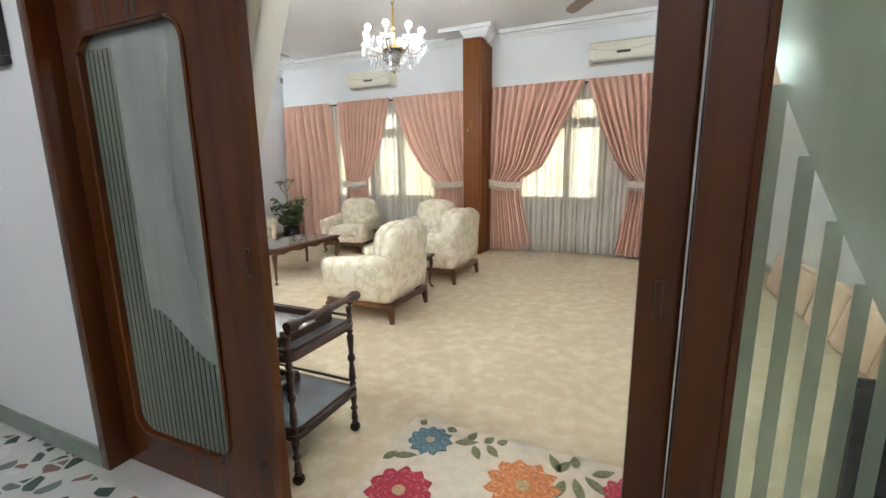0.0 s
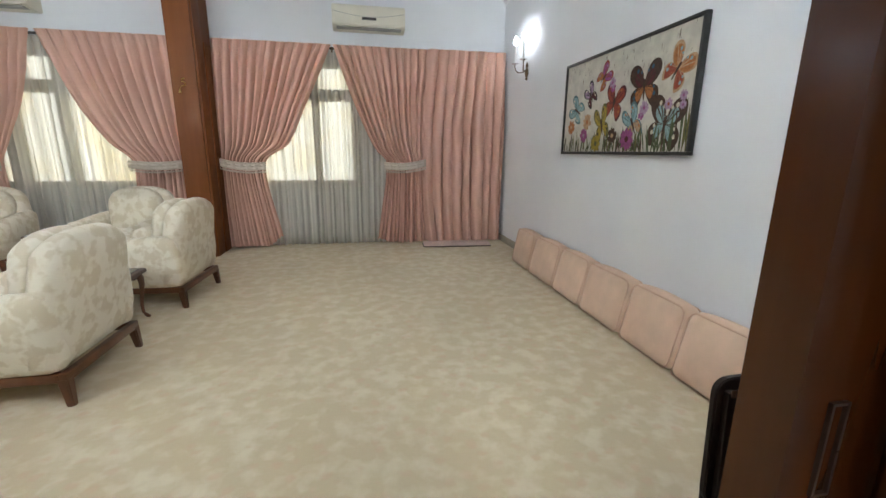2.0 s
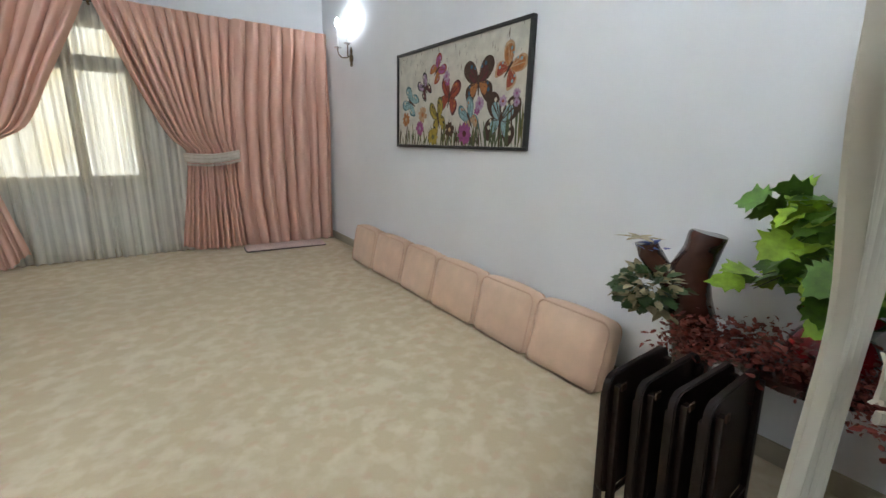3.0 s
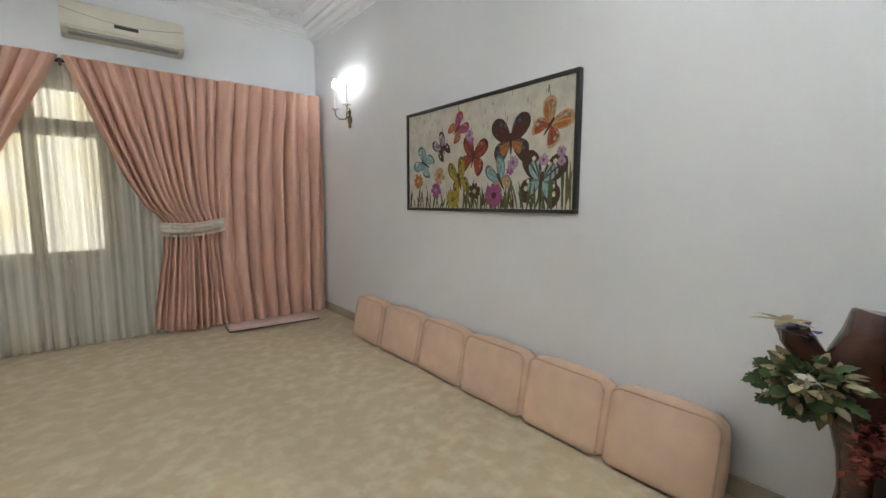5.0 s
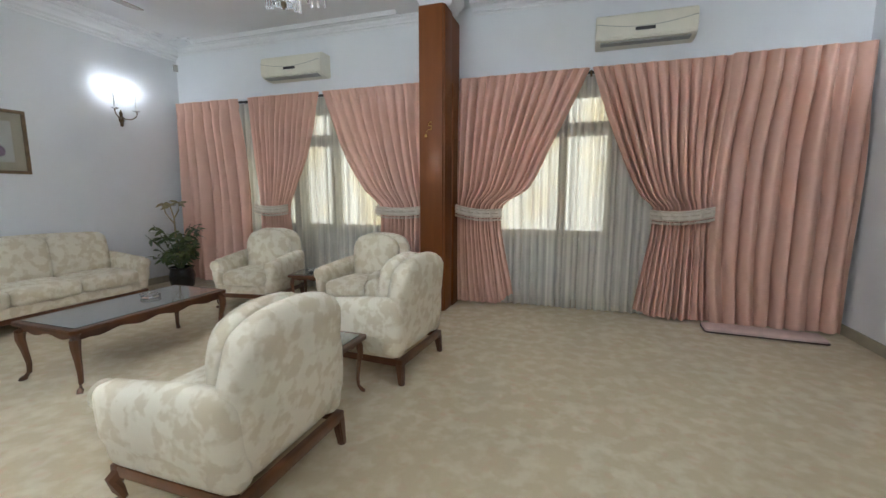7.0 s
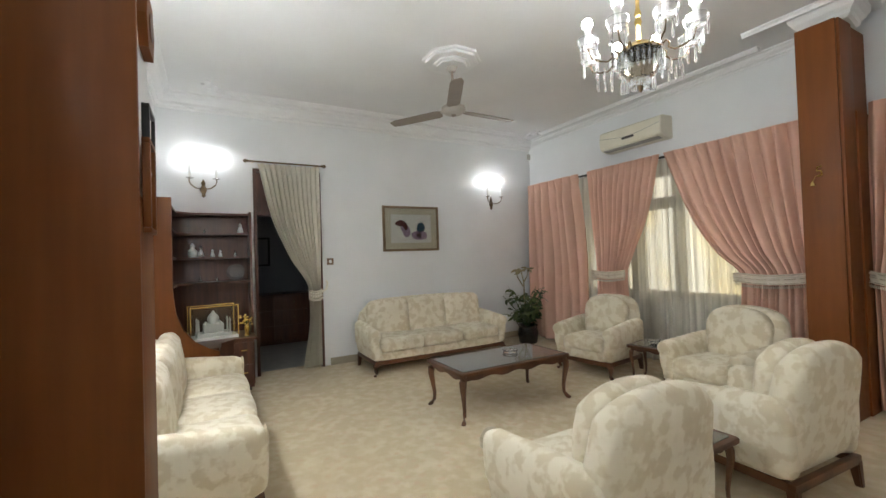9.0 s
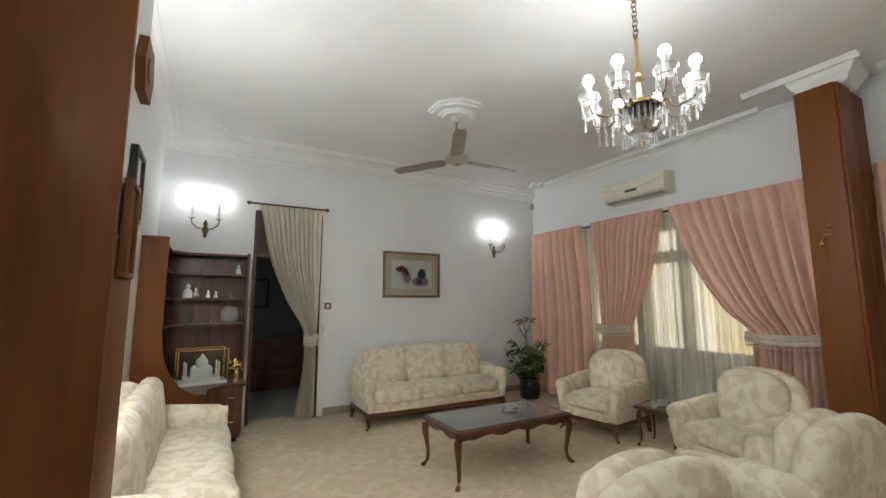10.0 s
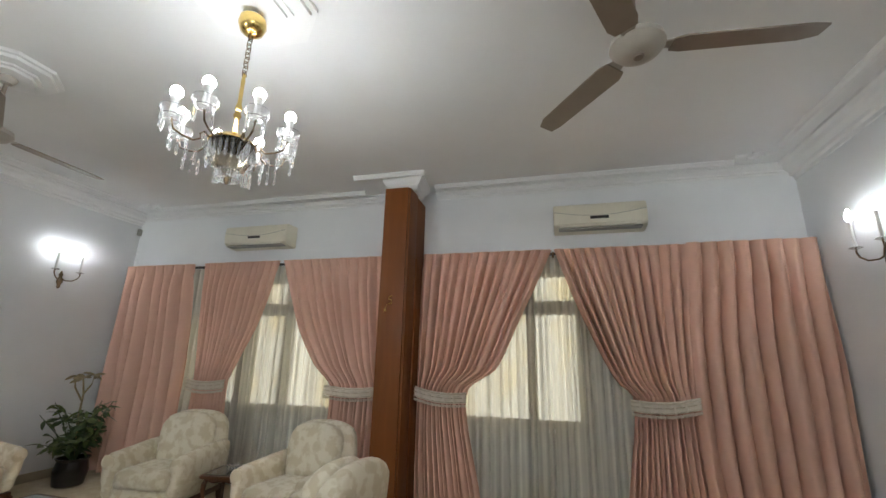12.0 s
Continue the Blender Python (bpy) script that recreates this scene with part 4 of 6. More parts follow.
def seat(name, width, cushions, m, label, category, group):
    """An upholstered armchair or settee; it faces -y in its own axes, its base at the origin."""
    s = empty(name, m, label, category, group)
    D, ah, bh = 0.80, 0.56, 0.875
    w = width / 2
    arm = 0.135
    rail = B()
    for x0, x1, y0, y1 in ((-w + 0.05, w - 0.05, -D / 2 + 0.05, -D / 2 + 0.09), (-w + 0.05, w - 0.05, D / 2 - 0.075, D / 2 - 0.035), (-w + 0.05, -w + 0.09, -D / 2 + 0.09, D / 2 - 0.075), (w - 0.09, w - 0.05, -D / 2 + 0.09, D / 2 - 0.075)):
        box(rail, x0, x1, y0, y1, 0.135, 0.185, bevel=0.006)
    part("base_rail", rail, TABLEWOOD, s, "carved wooden base rail")
    for sx in (-1, 1):
        part("leg", move(cabriole(B(), sx, -1), (sx * (w - 0.085), -D / 2 + 0.085, 0)), TABLEWOOD, s, "curved front leg")
        part("leg", squaretube(B(), [(sx * (w - 0.075), D / 2 - 0.06, 0.15), (sx * (w - 0.065), D / 2 - 0.045, 0)], [0.055, 0.038]), TABLEWOOD, s, "tapered rear leg")

    def lean(p):
        k = (p.z + 0.35) / 0.7
        p.x *= 1 - (0.15 * smoothstep(0.2, 1.05, k)) * (0.62 / width if width > 1 else 1)
        p.y += 0.10 * k
        p.z -= 0.085 * (abs(p.x) / (w * 0.86)) ** (3.4 if width < 1 else 9) * smoothstep(0.45, 1.0, k)
        return p

    def pad_shape(p):
        x = p.x * (1 + (0.06 if width < 1 else 0.0) * smoothstep(-0.1, 0.15, p.z))
        drop = 0.075 * (abs(p.x) / (pw / 2)) ** 3.4 * smoothstep(0.0, 0.2, p.z) if width < 1 else 0
        return Vector((x, p.y + 0.13 * (p.z + 0.2), p.z - drop))

    back = B()
    soft(back, (0, D / 2 - 0.155, 0.525), (width - 0.05, 0.17, 0.70), 0.08, 0.02, 12, lean)
    part("backrest", back, FABRIC, s)
    pw = (width - 2 * arm - 0.02) / cushions
    for i in range(cushions):
        pads = soft(B(), (-w + arm + 0.01 + pw * (i + 0.5), D / 2 - 0.245, 0.638), (pw * 0.985, 0.15, 0.46), 0.06, 0.022, 10, pad_shape)
        part("back_pad", pads, FABRIC, s)

    for sx in (-1, 1):
        def sweep(p, sx=sx):
            k = smoothstep(-0.35, 0.36, p.y)
            p.z += 0.05 * k * (p.z > 0)
            if p.z > -0.05:
                p.x += sx * 0.015
            p.x += -sx * 0.02 * smoothstep(0.1, -0.2, p.z)
            return p
        part("armrest", soft(B(), (sx * (w - arm / 2 - 0.01), -0.005, 0.375), (arm, D - 0.08, 0.39), 0.062, 0.010, 10, sweep), FABRIC, s)
        roll = lathe(B(), [(0.058, 0), (0.060, 0.012), (0.045, 0.020), (0.01, 0.022)], 20, pose(sx * (w - arm / 2), -D / 2 + 0.046, 0.50, 90))
        part("arm_front", roll, FABRIC, s)
        part("arm_piping", tube(B(), [(sx * (w - arm / 2) + 0.06 * math.cos(a), -D / 2 + 0.038, 0.50 + 0.06 * math.sin(a)) for a in [radians(-40 + 260 * i / 14) for i in range(15)]], 0.005, 5), FABRIC, s)
    part("apron", soft(B(), (0, -0.02, 0.235), (width - 2 * arm + 0.03, D - 0.14, 0.12), 0.03, 0.0, 6), FABRIC, s)
    for i in range(cushions):
        x = -w + arm + 0.005 + (width - 2 * arm - 0.01) / cushions * (i + 0.5)
        part("seat_cushion", soft(B(), (x, -0.075, 0.355), ((width - 2 * arm - 0.01) / cushions * 0.992, 0.60, 0.17), 0.055, 0.018, 10), FABRIC, s)
    return s


def move(bm, by):
    for v in bm.verts:
        v.co += Vector(by)
    return bm


SEATS = "cream upholstered suite"
chair = seat("armchair", 0.82, 1, pose(-2.10, 3.54, 0, 0, 0, -90), "cream floral armchair with curved wooden legs", "armchair", SEATS)
copy_thing(chair, pose(-2.05, 4.985, 0, 0, 0, -94))
cornerchair = copy_thing(chair, pose(-4.27, 6.13, 0, 0, 0, 8))
tagged(cornerchair, "cream floral armchair beside the potted plant")
tagged(copy_thing(chair, pose(-2.76, 6.02, 0, 0, 0, -8)), "cream floral armchair in front of the column")
sofa = seat("sofa", 2.06, 3, pose(-5.90, 4.67, 0, 0, 0, 90), "three-seat cream floral sofa against the wall", "sofa", SEATS)
tagged(copy_thing(sofa, pose(-4.13, 1.84, 0, 0, 0, 180)), "three-seat cream floral sofa beside the cabinet")


# ---- tables ----
def scallop(n, depth, u):
    return depth * (0.5 + 0.5 * math.cos(2 * math.pi * u * n)) * (1 if 0.06 < u < 0.94 else 0.3)


def apron(bm, a, b, z1, h, n, t=0.02):
    a, b = Vector(a), Vector(b)
    d = (b - a).normalized()
    w = Vector((-d.y, d.x, 0)) * t
    k = 40
    prev = None
    for i in range(k + 1):
        p = a + (b - a) * i / k
        lo = z1 - h + scallop(n, h * 0.4, i / k)
        q = [bm.verts.new((p.x, p.y, z1)), bm.verts.new((p.x, p.y, lo)), bm.verts.new((p.x + w.x, p.y + w.y, lo)), bm.verts.new((p.x + w.x, p.y + w.y, z1))]
        if prev:
            for s_ in range(4):
                bm.faces.new((prev[s_], prev[(s_ + 1) % 4], q[(s_ + 1) % 4], q[s_]))
        else:
            bm.faces.new(q)
        prev = q
    bm.faces.new(prev[::-1])
    return bm


def long_leg(sx, sy, h, r=0.03, out=0.05):
    bm = B()
    pts, rad = [], []
    for z, o, w in ((1, 0, 1.15), (0.88, 0.35, 1.1), (0.75, 0.42, 0.95), (0.55, 0.2, 0.72), (0.3, -0.02, 0.55), (0.14, 0.05, 0.5), (0.05, 0.45, 0.62), (0.012, 0.75, 0.6), (0, 0.8, 0.5)):
        pts.append((sx * out * o, sy * out * o, h * z))
        rad.append(r * w)
    return tube(bm, pts, rad, 8)


def coffee_table(name, w, d, h, m, label, category, glass_inset=0.045, n=4):
    t = empty(name, m, label, category)
    th = 0.028
    top = B()
    slab(top, rounded(w, d, 0.03), h - th, h, bevel=0.007)
    part("tabletop", top, TABLEWOOD, t)
    part("glass_inset", slab(B(), rounded(w - 2 * glass_inset, d - 2 * glass_inset, 0.012), h + 0.001, h + 0.006), TABLEGLASS, t, "sheet of clear glass over the top", smooth=False)
    x, y = w / 2 - 0.045, d / 2 - 0.045
    for a, b, k in (((-x, -y, 0), (x, -y, 0), n), ((x, y, 0), (-x, y, 0), n), ((x, -y, 0), (x, y, 0), 2), ((-x, y, 0), (-x, -y, 0), 2)):
        part("apron", apron(B(), a, b, h - th, 0.06 if w > 0.6 else 0.04, k), TABLEWOOD, t, "scalloped apron")
    for sx in (-1, 1):
        for sy in (-1, 1):
            part("leg", move(long_leg(sx, sy, h - th, 0.032 if w > 0.6 else 0.022, 0.05 if w > 0.6 else 0.035), (sx * (x - 0.01), sy * (y - 0.01), 0)), TABLEWOOD, t, "curved leg")
    return t


coffee_table("coffee_table", 1.28, 0.66, 0.44, pose(-4.04, 4.43, 0, 0, 0, 90), "long walnut coffee table with glass top", "coffee table")
st = coffee_table("side_table", 0.44, 0.40, 0.40, pose(-3.58, 6.20, 0, 0, 0, 10), "small walnut side table with glass top", "side table", 0.04, 2)
tagged(copy_thing(st, pose(-2.12, 4.28, 0)), "small walnut side table between two armchairs")
bowl = empty("glass_dish", pose(-3.58, 6.20, 0.407), "small cut-glass dish on the side table", "dish")
b1 = part("dish", lathe(B(), [(0.03, 0), (0.05, 0.012), (0.072, 0.05), (0.068, 0.05), (0.045, 0.018), (0.01, 0.012)], 20), CRYSTAL, bowl)
bowl2 = empty("ashtray", pose(-4.10, 4.62, 0.447), "square glass ashtray on the coffee table", "ashtray")
part("ashtray", lathe(B(), [(0.07, 0), (0.08, 0.03), (0.06, 0.03), (0.05, 0.012), (0.01, 0.012)], 8), CRYSTAL, bowl2)
tb = empty("tissue_box", pose(-2.14, 4.32, 0.407), "small blue-grey box on the side table", "box")
part("box", cbox(-0.06, 0.06, -0.05, 0.05, 0, 0.05, bevel=0.005), mat("blue grey card", (0.17, 0.24, 0.26), 0.6), tb)

# ---- tea trolley ----
tr = empty("tea_trolley", pose(-1.13, 1.345, 0), "dark turned-wood tea trolley with glass shelves", "trolley")
TL, TW = 0.74, 0.42


def turned(z0, z1, r):
    prof = []
    h = z1 - z0
    for u, k in ((0, 0.75), (0.04, 1.0), (0.09, 0.6), (0.13, 1.05), (0.3, 0.85), (0.42, 0.6), (0.46, 1.0), (0.5, 1.15), (0.54, 1.0), (0.58, 0.6), (0.75, 0.85), (0.88, 1.05), (0.92, 0.6), (0.96, 1.0), (1, 0.75)):
        prof.append((r * k, z0 + h * u))
    return prof


for ix, x in enumerate((0.0, -TL)):
    for y in (0.0, TW):
        leg = part("leg", lathe(B(), [(0.016, 0.045)] + turned(0.05, 0.22, 0.017) + turned(0.26, 0.57, 0.018) + turned(0.60, 0.69 if ix == 0 else 0.70, 0.015), 12, Matrix.Translation((x, y, 0))), DARKWOOD, tr, "turned wooden leg")
        part("castor", lathe(B(), [(0.006, -0.016), (0.024, -0.012), (0.027, 0), (0.024, 0.012), (0.006, 0.016)], 14, pose(x, y, 0.027, 90, 0, 20)), BLACKWOOD, leg, "round castor wheel")
        if ix:
            part("finial", lathe(B(), [(0.012, 0.70), (0.02, 0.715), (0.016, 0.73), (0.022, 0.745), (0.012, 0.765)], 12, Matrix.Translation((x, y, 0))), DARKWOOD, leg)
for z in (0.22, 0.58):
    shelf = part("shelf", slab(B(), [(x - TL / 2, y + TW / 2) for x, y in rounded(TL + 0.06, TW + 0.05, 0.05)], z, z + 0.03, bevel=0.006), DARKWOOD, tr)
    part("glass", slab(B(), [(x - TL / 2, y + TW / 2) for x, y in rounded(TL - 0.0, TW - 0.01, 0.04)], z + 0.031, z + 0.036), SMOKED, shelf, "blue-grey glass sheet", smooth=False)
    rail = [(x - TL / 2, y + TW / 2, z + 0.055) for x, y in rounded(TL + 0.045, TW + 0.035, 0.05)]
    part("gallery_rail", tube(B(), rail + rail[:2], 0.007, 6), DARKWOOD, shelf)
part("push_handle", tube(B(), [(0.035, -0.03 + (TW + 0.06) * i / 16, 0.745) for i in range(17)], [0.022, 0.028, 0.02, 0.013, 0.016, 0.018, 0.02, 0.014, 0.022, 0.014, 0.02, 0.018, 0.016, 0.013, 0.02, 0.028, 0.022], 10), DARKWOOD, tr, "turned push handle")
for y in (0, TW):
    part("handle_arm", tube(B(), [(0, y, 0.67), (0.012, y, 0.71), (0.035, y, 0.745)], 0.015, 8), DARKWOOD, tr)


def tray(m, w=0.50, d=0.34):
    t = empty("serving_tray", m, "dark wooden serving tray with cut-out handles", "tray")
    part("tray_base", cbox(-w / 2, w / 2, -d / 2, d / 2, 0, 0.008), mat("pale tray inlay", (0.42, 0.40, 0.38), 0.2, scale=5, vary=0.15, coat=0.6), t, "glossy pale tray base")
    for y in (-d / 2, d / 2):
        part("long_side", cbox(-w / 2, w / 2, y - 0.008, y + 0.008, -0.001, 0.04, bevel=0.003), DARKWOOD, t)
    for x in (-w / 2, w / 2):
        e = B()
        for y0, y1, z0, z1 in ((-d / 2 + 0.008, d / 2 - 0.008, -0.001, 0.035), (-d / 2 + 0.008, -0.06, 0.035, 0.062), (0.06, d / 2 - 0.008, 0.035, 0.062), (-d / 2 + 0.03, d / 2 - 0.03, 0.062, 0.078)):
            box(e, x - 0.008, x + 0.008, y0, y1, z0, z1, bevel=0.003)
        part("handle_side", e, DARKWOOD, t, "tray end with cut-out handle")
    return t


tray(pose(-1.13 - 0.33, 1.345 + TW / 2, 0.618))
tray(pose(-1.13 - 0.50, 1.345 + TW / 2, 0.258), 0.40, 0.3)


# ---- rug ----
def rug_flower(parent, cx, cy, r, dark, lite, heart, seed):
    rnd = random.Random(seed)
    f = B()
    n = 44
    out = [(cx + r * (0.9 + 0.1 * math.sin(11 * a) + rnd.uniform(-0.05, 0.05)) * math.cos(a), cy + r * (0.9 + 0.1 * math.sin(11 * a) + rnd.uniform(-0.05, 0.05)) * math.sin(a)) for a in [2 * math.pi * i / n for i in range(n)]]
    slab(f, out, 0.0120, 0.0150)
    fl = part("flower", f, RUGS[dark], parent, dark + " woven flower", smooth=False)
    for ring, k in ((0.82, 13), (0.62, 11), (0.42, 8)):
        for i in range(k):
            a = 2 * math.pi * (i + rnd.uniform(-0.2, 0.2)) / k
            w = 1.15 / k * math.pi * ring * 0.8
            arc = [(cx + r * ring * (1 - 0.10 * abs(s) ** 2) * math.cos(a + w * s / 1.6), cy + r * ring * (1 - 0.10 * abs(s) ** 2) * math.sin(a + w * s / 1.6)) for s in (-1, -0.5, 0, 0.5, 1)]
            inn = [(cx + (x - cx) * 0.93, cy + (y - cy) * 0.93) for x, y in arc]
            part("petal_line", slab(B(), arc + inn[::-1], 0.0150, 0.0165), RUGS[lite], fl, smooth=False)
    slab(h := B(), [(cx + r * 0.2 * math.cos(2 * math.pi * i / 16), cy + r * 0.2 * math.sin(2 * math.pi * i / 16)) for i in range(16)], 0.0150, 0.0170)
    part("flower_heart", h, RUGS[heart], fl, smooth=False)


def rug_leaf(bm, x, y, a, length, w):
    pts = []
    for s in (1, -1):
        rg = range(9) if s == 1 else range(8, -1, -1)
        for i in rg:
            u = i / 8
            if s == -1 and i in (0, 8):
                continue
            px, py = length * u, s * w * math.sin(math.pi * u ** 0.85) + 0.15 * w * u * u
            pts.append((x + px * math.cos(a) - py * math.sin(a), y + px * math.sin(a) + py * math.cos(a)))
    slab(bm, pts, 0.0120, 0.0145)


rug = empty("rug", pose(0, 0, 0), "cream rug with large red, orange and blue flowers", "rug")
part("rug_ground", cbox(-0.885, 0.55, 1.30, 1.985, 0.001, 0.012, bevel=0.003), RUG, rug)
rug_flower(rug, -0.72, 1.83, 0.115, "steel", "slate", "tan", 1)
rug_flower(rug, -0.70, 1.47, 0.15, "crimson", "rose", "tan", 2)
rug_flower(rug, -0.22, 1.70, 0.165, "rust", "apricot", "tan", 3)
rug_flower(rug, 0.20, 1.80, 0.11, "crimson", "rose", "tan", 4)
for x, y, a, l in ((-0.60, 1.86, 20, 0.12), (-0.54, 1.90, 75, 0.08), (-0.50, 1.87, -60, 0.10), (-0.46, 1.91, 60, 0.07), (-0.44, 1.90, -45, 0.10), (-0.40, 1.93, 40, 0.06), (-0.87, 1.62, 60, 0.08), (-0.84, 1.66, 20, 0.12), (-0.82, 1.93, 80, 0.05), (-0.68, 1.955, -10, 0.06),
                   (-0.10, 1.84, 60, 0.11), (-0.08, 1.84, 120, 0.13), (-0.02, 1.83, -70, 0.16), (0.02, 1.86, -40, 0.15), (0.05, 1.88, 30, 0.11), (-0.02, 1.9, 100, 0.08), (-0.06, 1.80, -100, 0.12), (0.12, 1.62, 170, 0.10), (-0.45, 1.45, 40, 0.14), (-0.40, 1.42, -20, 0.12)):
    lv = B()
    rug_leaf(lv, x, y, radians(a), l, 0.022)
    part("woven_leaf", lv, RUGS["sage"], rug, "sage green woven leaf", smooth=False)


# ---- air conditioners ----
def air_conditioner(x):
    a = empty("air_conditioner", pose(x, Y1, 2.842), "aged cream split air conditioner on the wall", "air conditioner", "air conditioners")
    prof = [(0, 0.285), (-0.20, 0.28), (-0.245, 0.255), (-0.26, 0.12), (-0.245, 0.045), (-0.20, 0.012), (-0.10, 0.0), (0, 0.0)]
    bm = B()
    r0 = [bm.verts.new((-0.46, y, z)) for y, z in prof]
    r1 = [bm.verts.new((0.46, y, z)) for y, z in prof]
    for i in range(len(prof)):
        j = (i + 1) % len(prof)
        bm.faces.new((r0[i], r0[j], r1[j], r1[i]))
    bm.faces.new(r0)
    bm.faces.new(r1[::-1])
    bmesh.ops.bevel(bm, geom=list(bm.edges), offset=0.008, segments=2, affect="EDGES")
    part("body", bm, ACBODY, a)
    line = [(-0.455 + 0.91 * i / 24, -0.2575, 0.185 - 0.055 * math.sin(math.pi * i / 24)) for i in range(25)]
    part("panel_seam", tube(B(), line, 0.003, 5), ACGREY, a)
    part("display", cbox(-0.09, 0.09, -0.2635, -0.25, 0.095, 0.125, bevel=0.003), ACDARK, a, "dark display slot")
    part("louvre", cbox(-0.40, 0.40, -0.25, -0.215, 0.022, 0.034, bevel=0.003), ACBODY, a)
    part("outlet", cbox(-0.41, 0.41, -0.235, -0.13, 0.002, 0.014), ACGREY, a, "grey air outlet")
    for i in range(14):
        xx = -0.42 + 0.84 * i / 13
        part("top_slat", cbox(xx - 0.012, xx + 0.012, -0.16, -0.03, 0.283, 0.287), ACGREY, a)
    return a


air_conditioner(-0.05)
air_conditioner(-4.26)


# ---- chandelier ----
cx, cy = -2.14, 4.08
cd = empty("chandelier", pose(cx, cy, CEIL), "brass and crystal chandelier with eight lit lamps", "chandelier")
dz = 2.52 - CEIL
part("ceiling_cup", lathe(B(), [(0.01, -0.235), (0.03, -0.23), (0.06, -0.205), (0.075, -0.165), (0.07, -0.125), (0.04, -0.098), (0.022, -0.086), (0.022, 0)], 28), BRASS, cd, "polished brass ceiling cup")
chain = B()
for i in range(9):
    z = -0.245 - i * 0.030
    pts = [(0.016 * math.cos(a) * (1 if i % 2 else 0), 0.016 * math.cos(a) * (0 if i % 2 else 1), z + 0.021 * math.sin(a)) for a in [2 * math.pi * k / 10 for k in range(11)]]
    tube(chain, pts, 0.0032, 5)
part("chain", chain, BRONZE, cd, "brass link chain")
part("stem", lathe(B(), [(0.004, -0.48), (0.012, -0.495), (0.008, -0.51), (0.012, -0.53), (0.010, -0.55), (0.011, -0.67), (0.020, -0.70), (0.012, -0.72), (0.021, -0.745), (0.012, -0.77), (0.014, -0.86)][::-1], 18), BRASS, cd, "turned brass stem")
part("brass_dome", lathe(B(), [(0.02, dz + 0.10), (0.06, dz + 0.08), (0.10, dz + 0.055), (0.118, dz + 0.035), (0.112, dz + 0.03)][::-1], 28), BRASS, cd, "polished brass dome")
bw_ = part("glass_bowl", lathe(B(), [(0.035, dz - 0.12), (0.075, dz - 0.105), (0.105, dz - 0.06), (0.113, dz), (0.113, dz + 0.03)], 28), BOWL, cd, "smoky cut-glass bowl")
part("bottom_finial", lathe(B(), [(0.006, dz - 0.19), (0.016, dz - 0.165), (0.012, dz - 0.15), (0.03, dz - 0.135), (0.04, dz - 0.12)], 16), BRONZE, cd)


def drop(bm, x, y, z, l=0.06, r=0.011):
    lathe(bm, [(0.002, z - l), (r, z - l * 0.85), (r * 0.9, z - l * 0.25), (r * 0.4, z - l * 0.14), (0.002, z)], 6, Matrix.Translation((x, y, 0)))


DROP = B()
drop(DROP, 0, 0, 0, 0.085, 0.0085)
DROP = finish("crystal_drop", DROP, CRYSTAL, False)


def crystal(parent, at, size):
    o = new("crystal_drop", DROP)
    o.parent = parent
    o.location, o.scale = at, (1, 1, size)


R = 0.285
for i in range(8):
    a = 2 * math.pi * (i + 0.35) / 8
    ca, sa = math.cos(a), math.sin(a)
    arm = part("arm", tube(B(), [(ca * q, sa * q, dz + z) for q, z in ((0.11, 0.03), (0.14, 0.052), (0.155, 0.035), (0.15, 0.01), (0.18, -0.012), (0.23, -0.005), (0.27, 0.012), (R, 0.06))], 0.0052, 6), BRONZE, cd, "slender curved arm")
    m = Matrix.Translation((ca * R, sa * R, 0))
    cup = part("glass_cup", lathe(B(), [(0.012, dz + 0.06), (0.045, dz + 0.070), (0.060, dz + 0.095), (0.057, dz + 0.118), (0.053, dz + 0.117), (0.054, dz + 0.097), (0.040, dz + 0.076), (0.015, dz + 0.07)], 16, m), CRYSTAL, arm, "cut-glass drip cup")
    part("candle_sleeve", lathe(B(), [(0.014, dz + 0.08), (0.016, dz + 0.10), (0.013, dz + 0.125), (0.016, dz + 0.155), (0.024, dz + 0.182)], 14, m), CANDLE, arm, "white candle sleeve")
    part("bulb", lathe(B(), [(0.024, dz + 0.1825), (0.028, dz + 0.195), (0.028, dz + 0.210), (0.023, dz + 0.223), (0.014, dz + 0.231), (0.004, dz + 0.234)], 14, m), LAMP, arm, "lit white bulb")
    for k in range(4):
        b_ = 2 * math.pi * k / 4
        crystal(arm, (ca * R + 0.052 * math.cos(b_), sa * R + 0.052 * math.sin(b_), dz + 0.085), 1.0 + 0.25 * (k % 2))
    for k in range(3):
        crystal(arm, (ca * (0.16 + 0.04 * k), sa * (0.16 + 0.04 * k), dz - 0.05 + 0.012 * k), 1.05)
    for k in range(3):
        b_ = a + 2 * math.pi * k / 24
        crystal(cd, (0.112 * math.cos(b_), 0.112 * math.sin(b_), dz + 0.02), 1.2)
        crystal(cd, (0.05 * math.cos(b_), 0.05 * math.sin(b_), dz - 0.11), 0.7)
for o in cd.children_recursive:
    if o.name.split(".")[0] in ("crystal_drop", "glass_cup", "glass_bowl"):
        o.visible_shadow = False


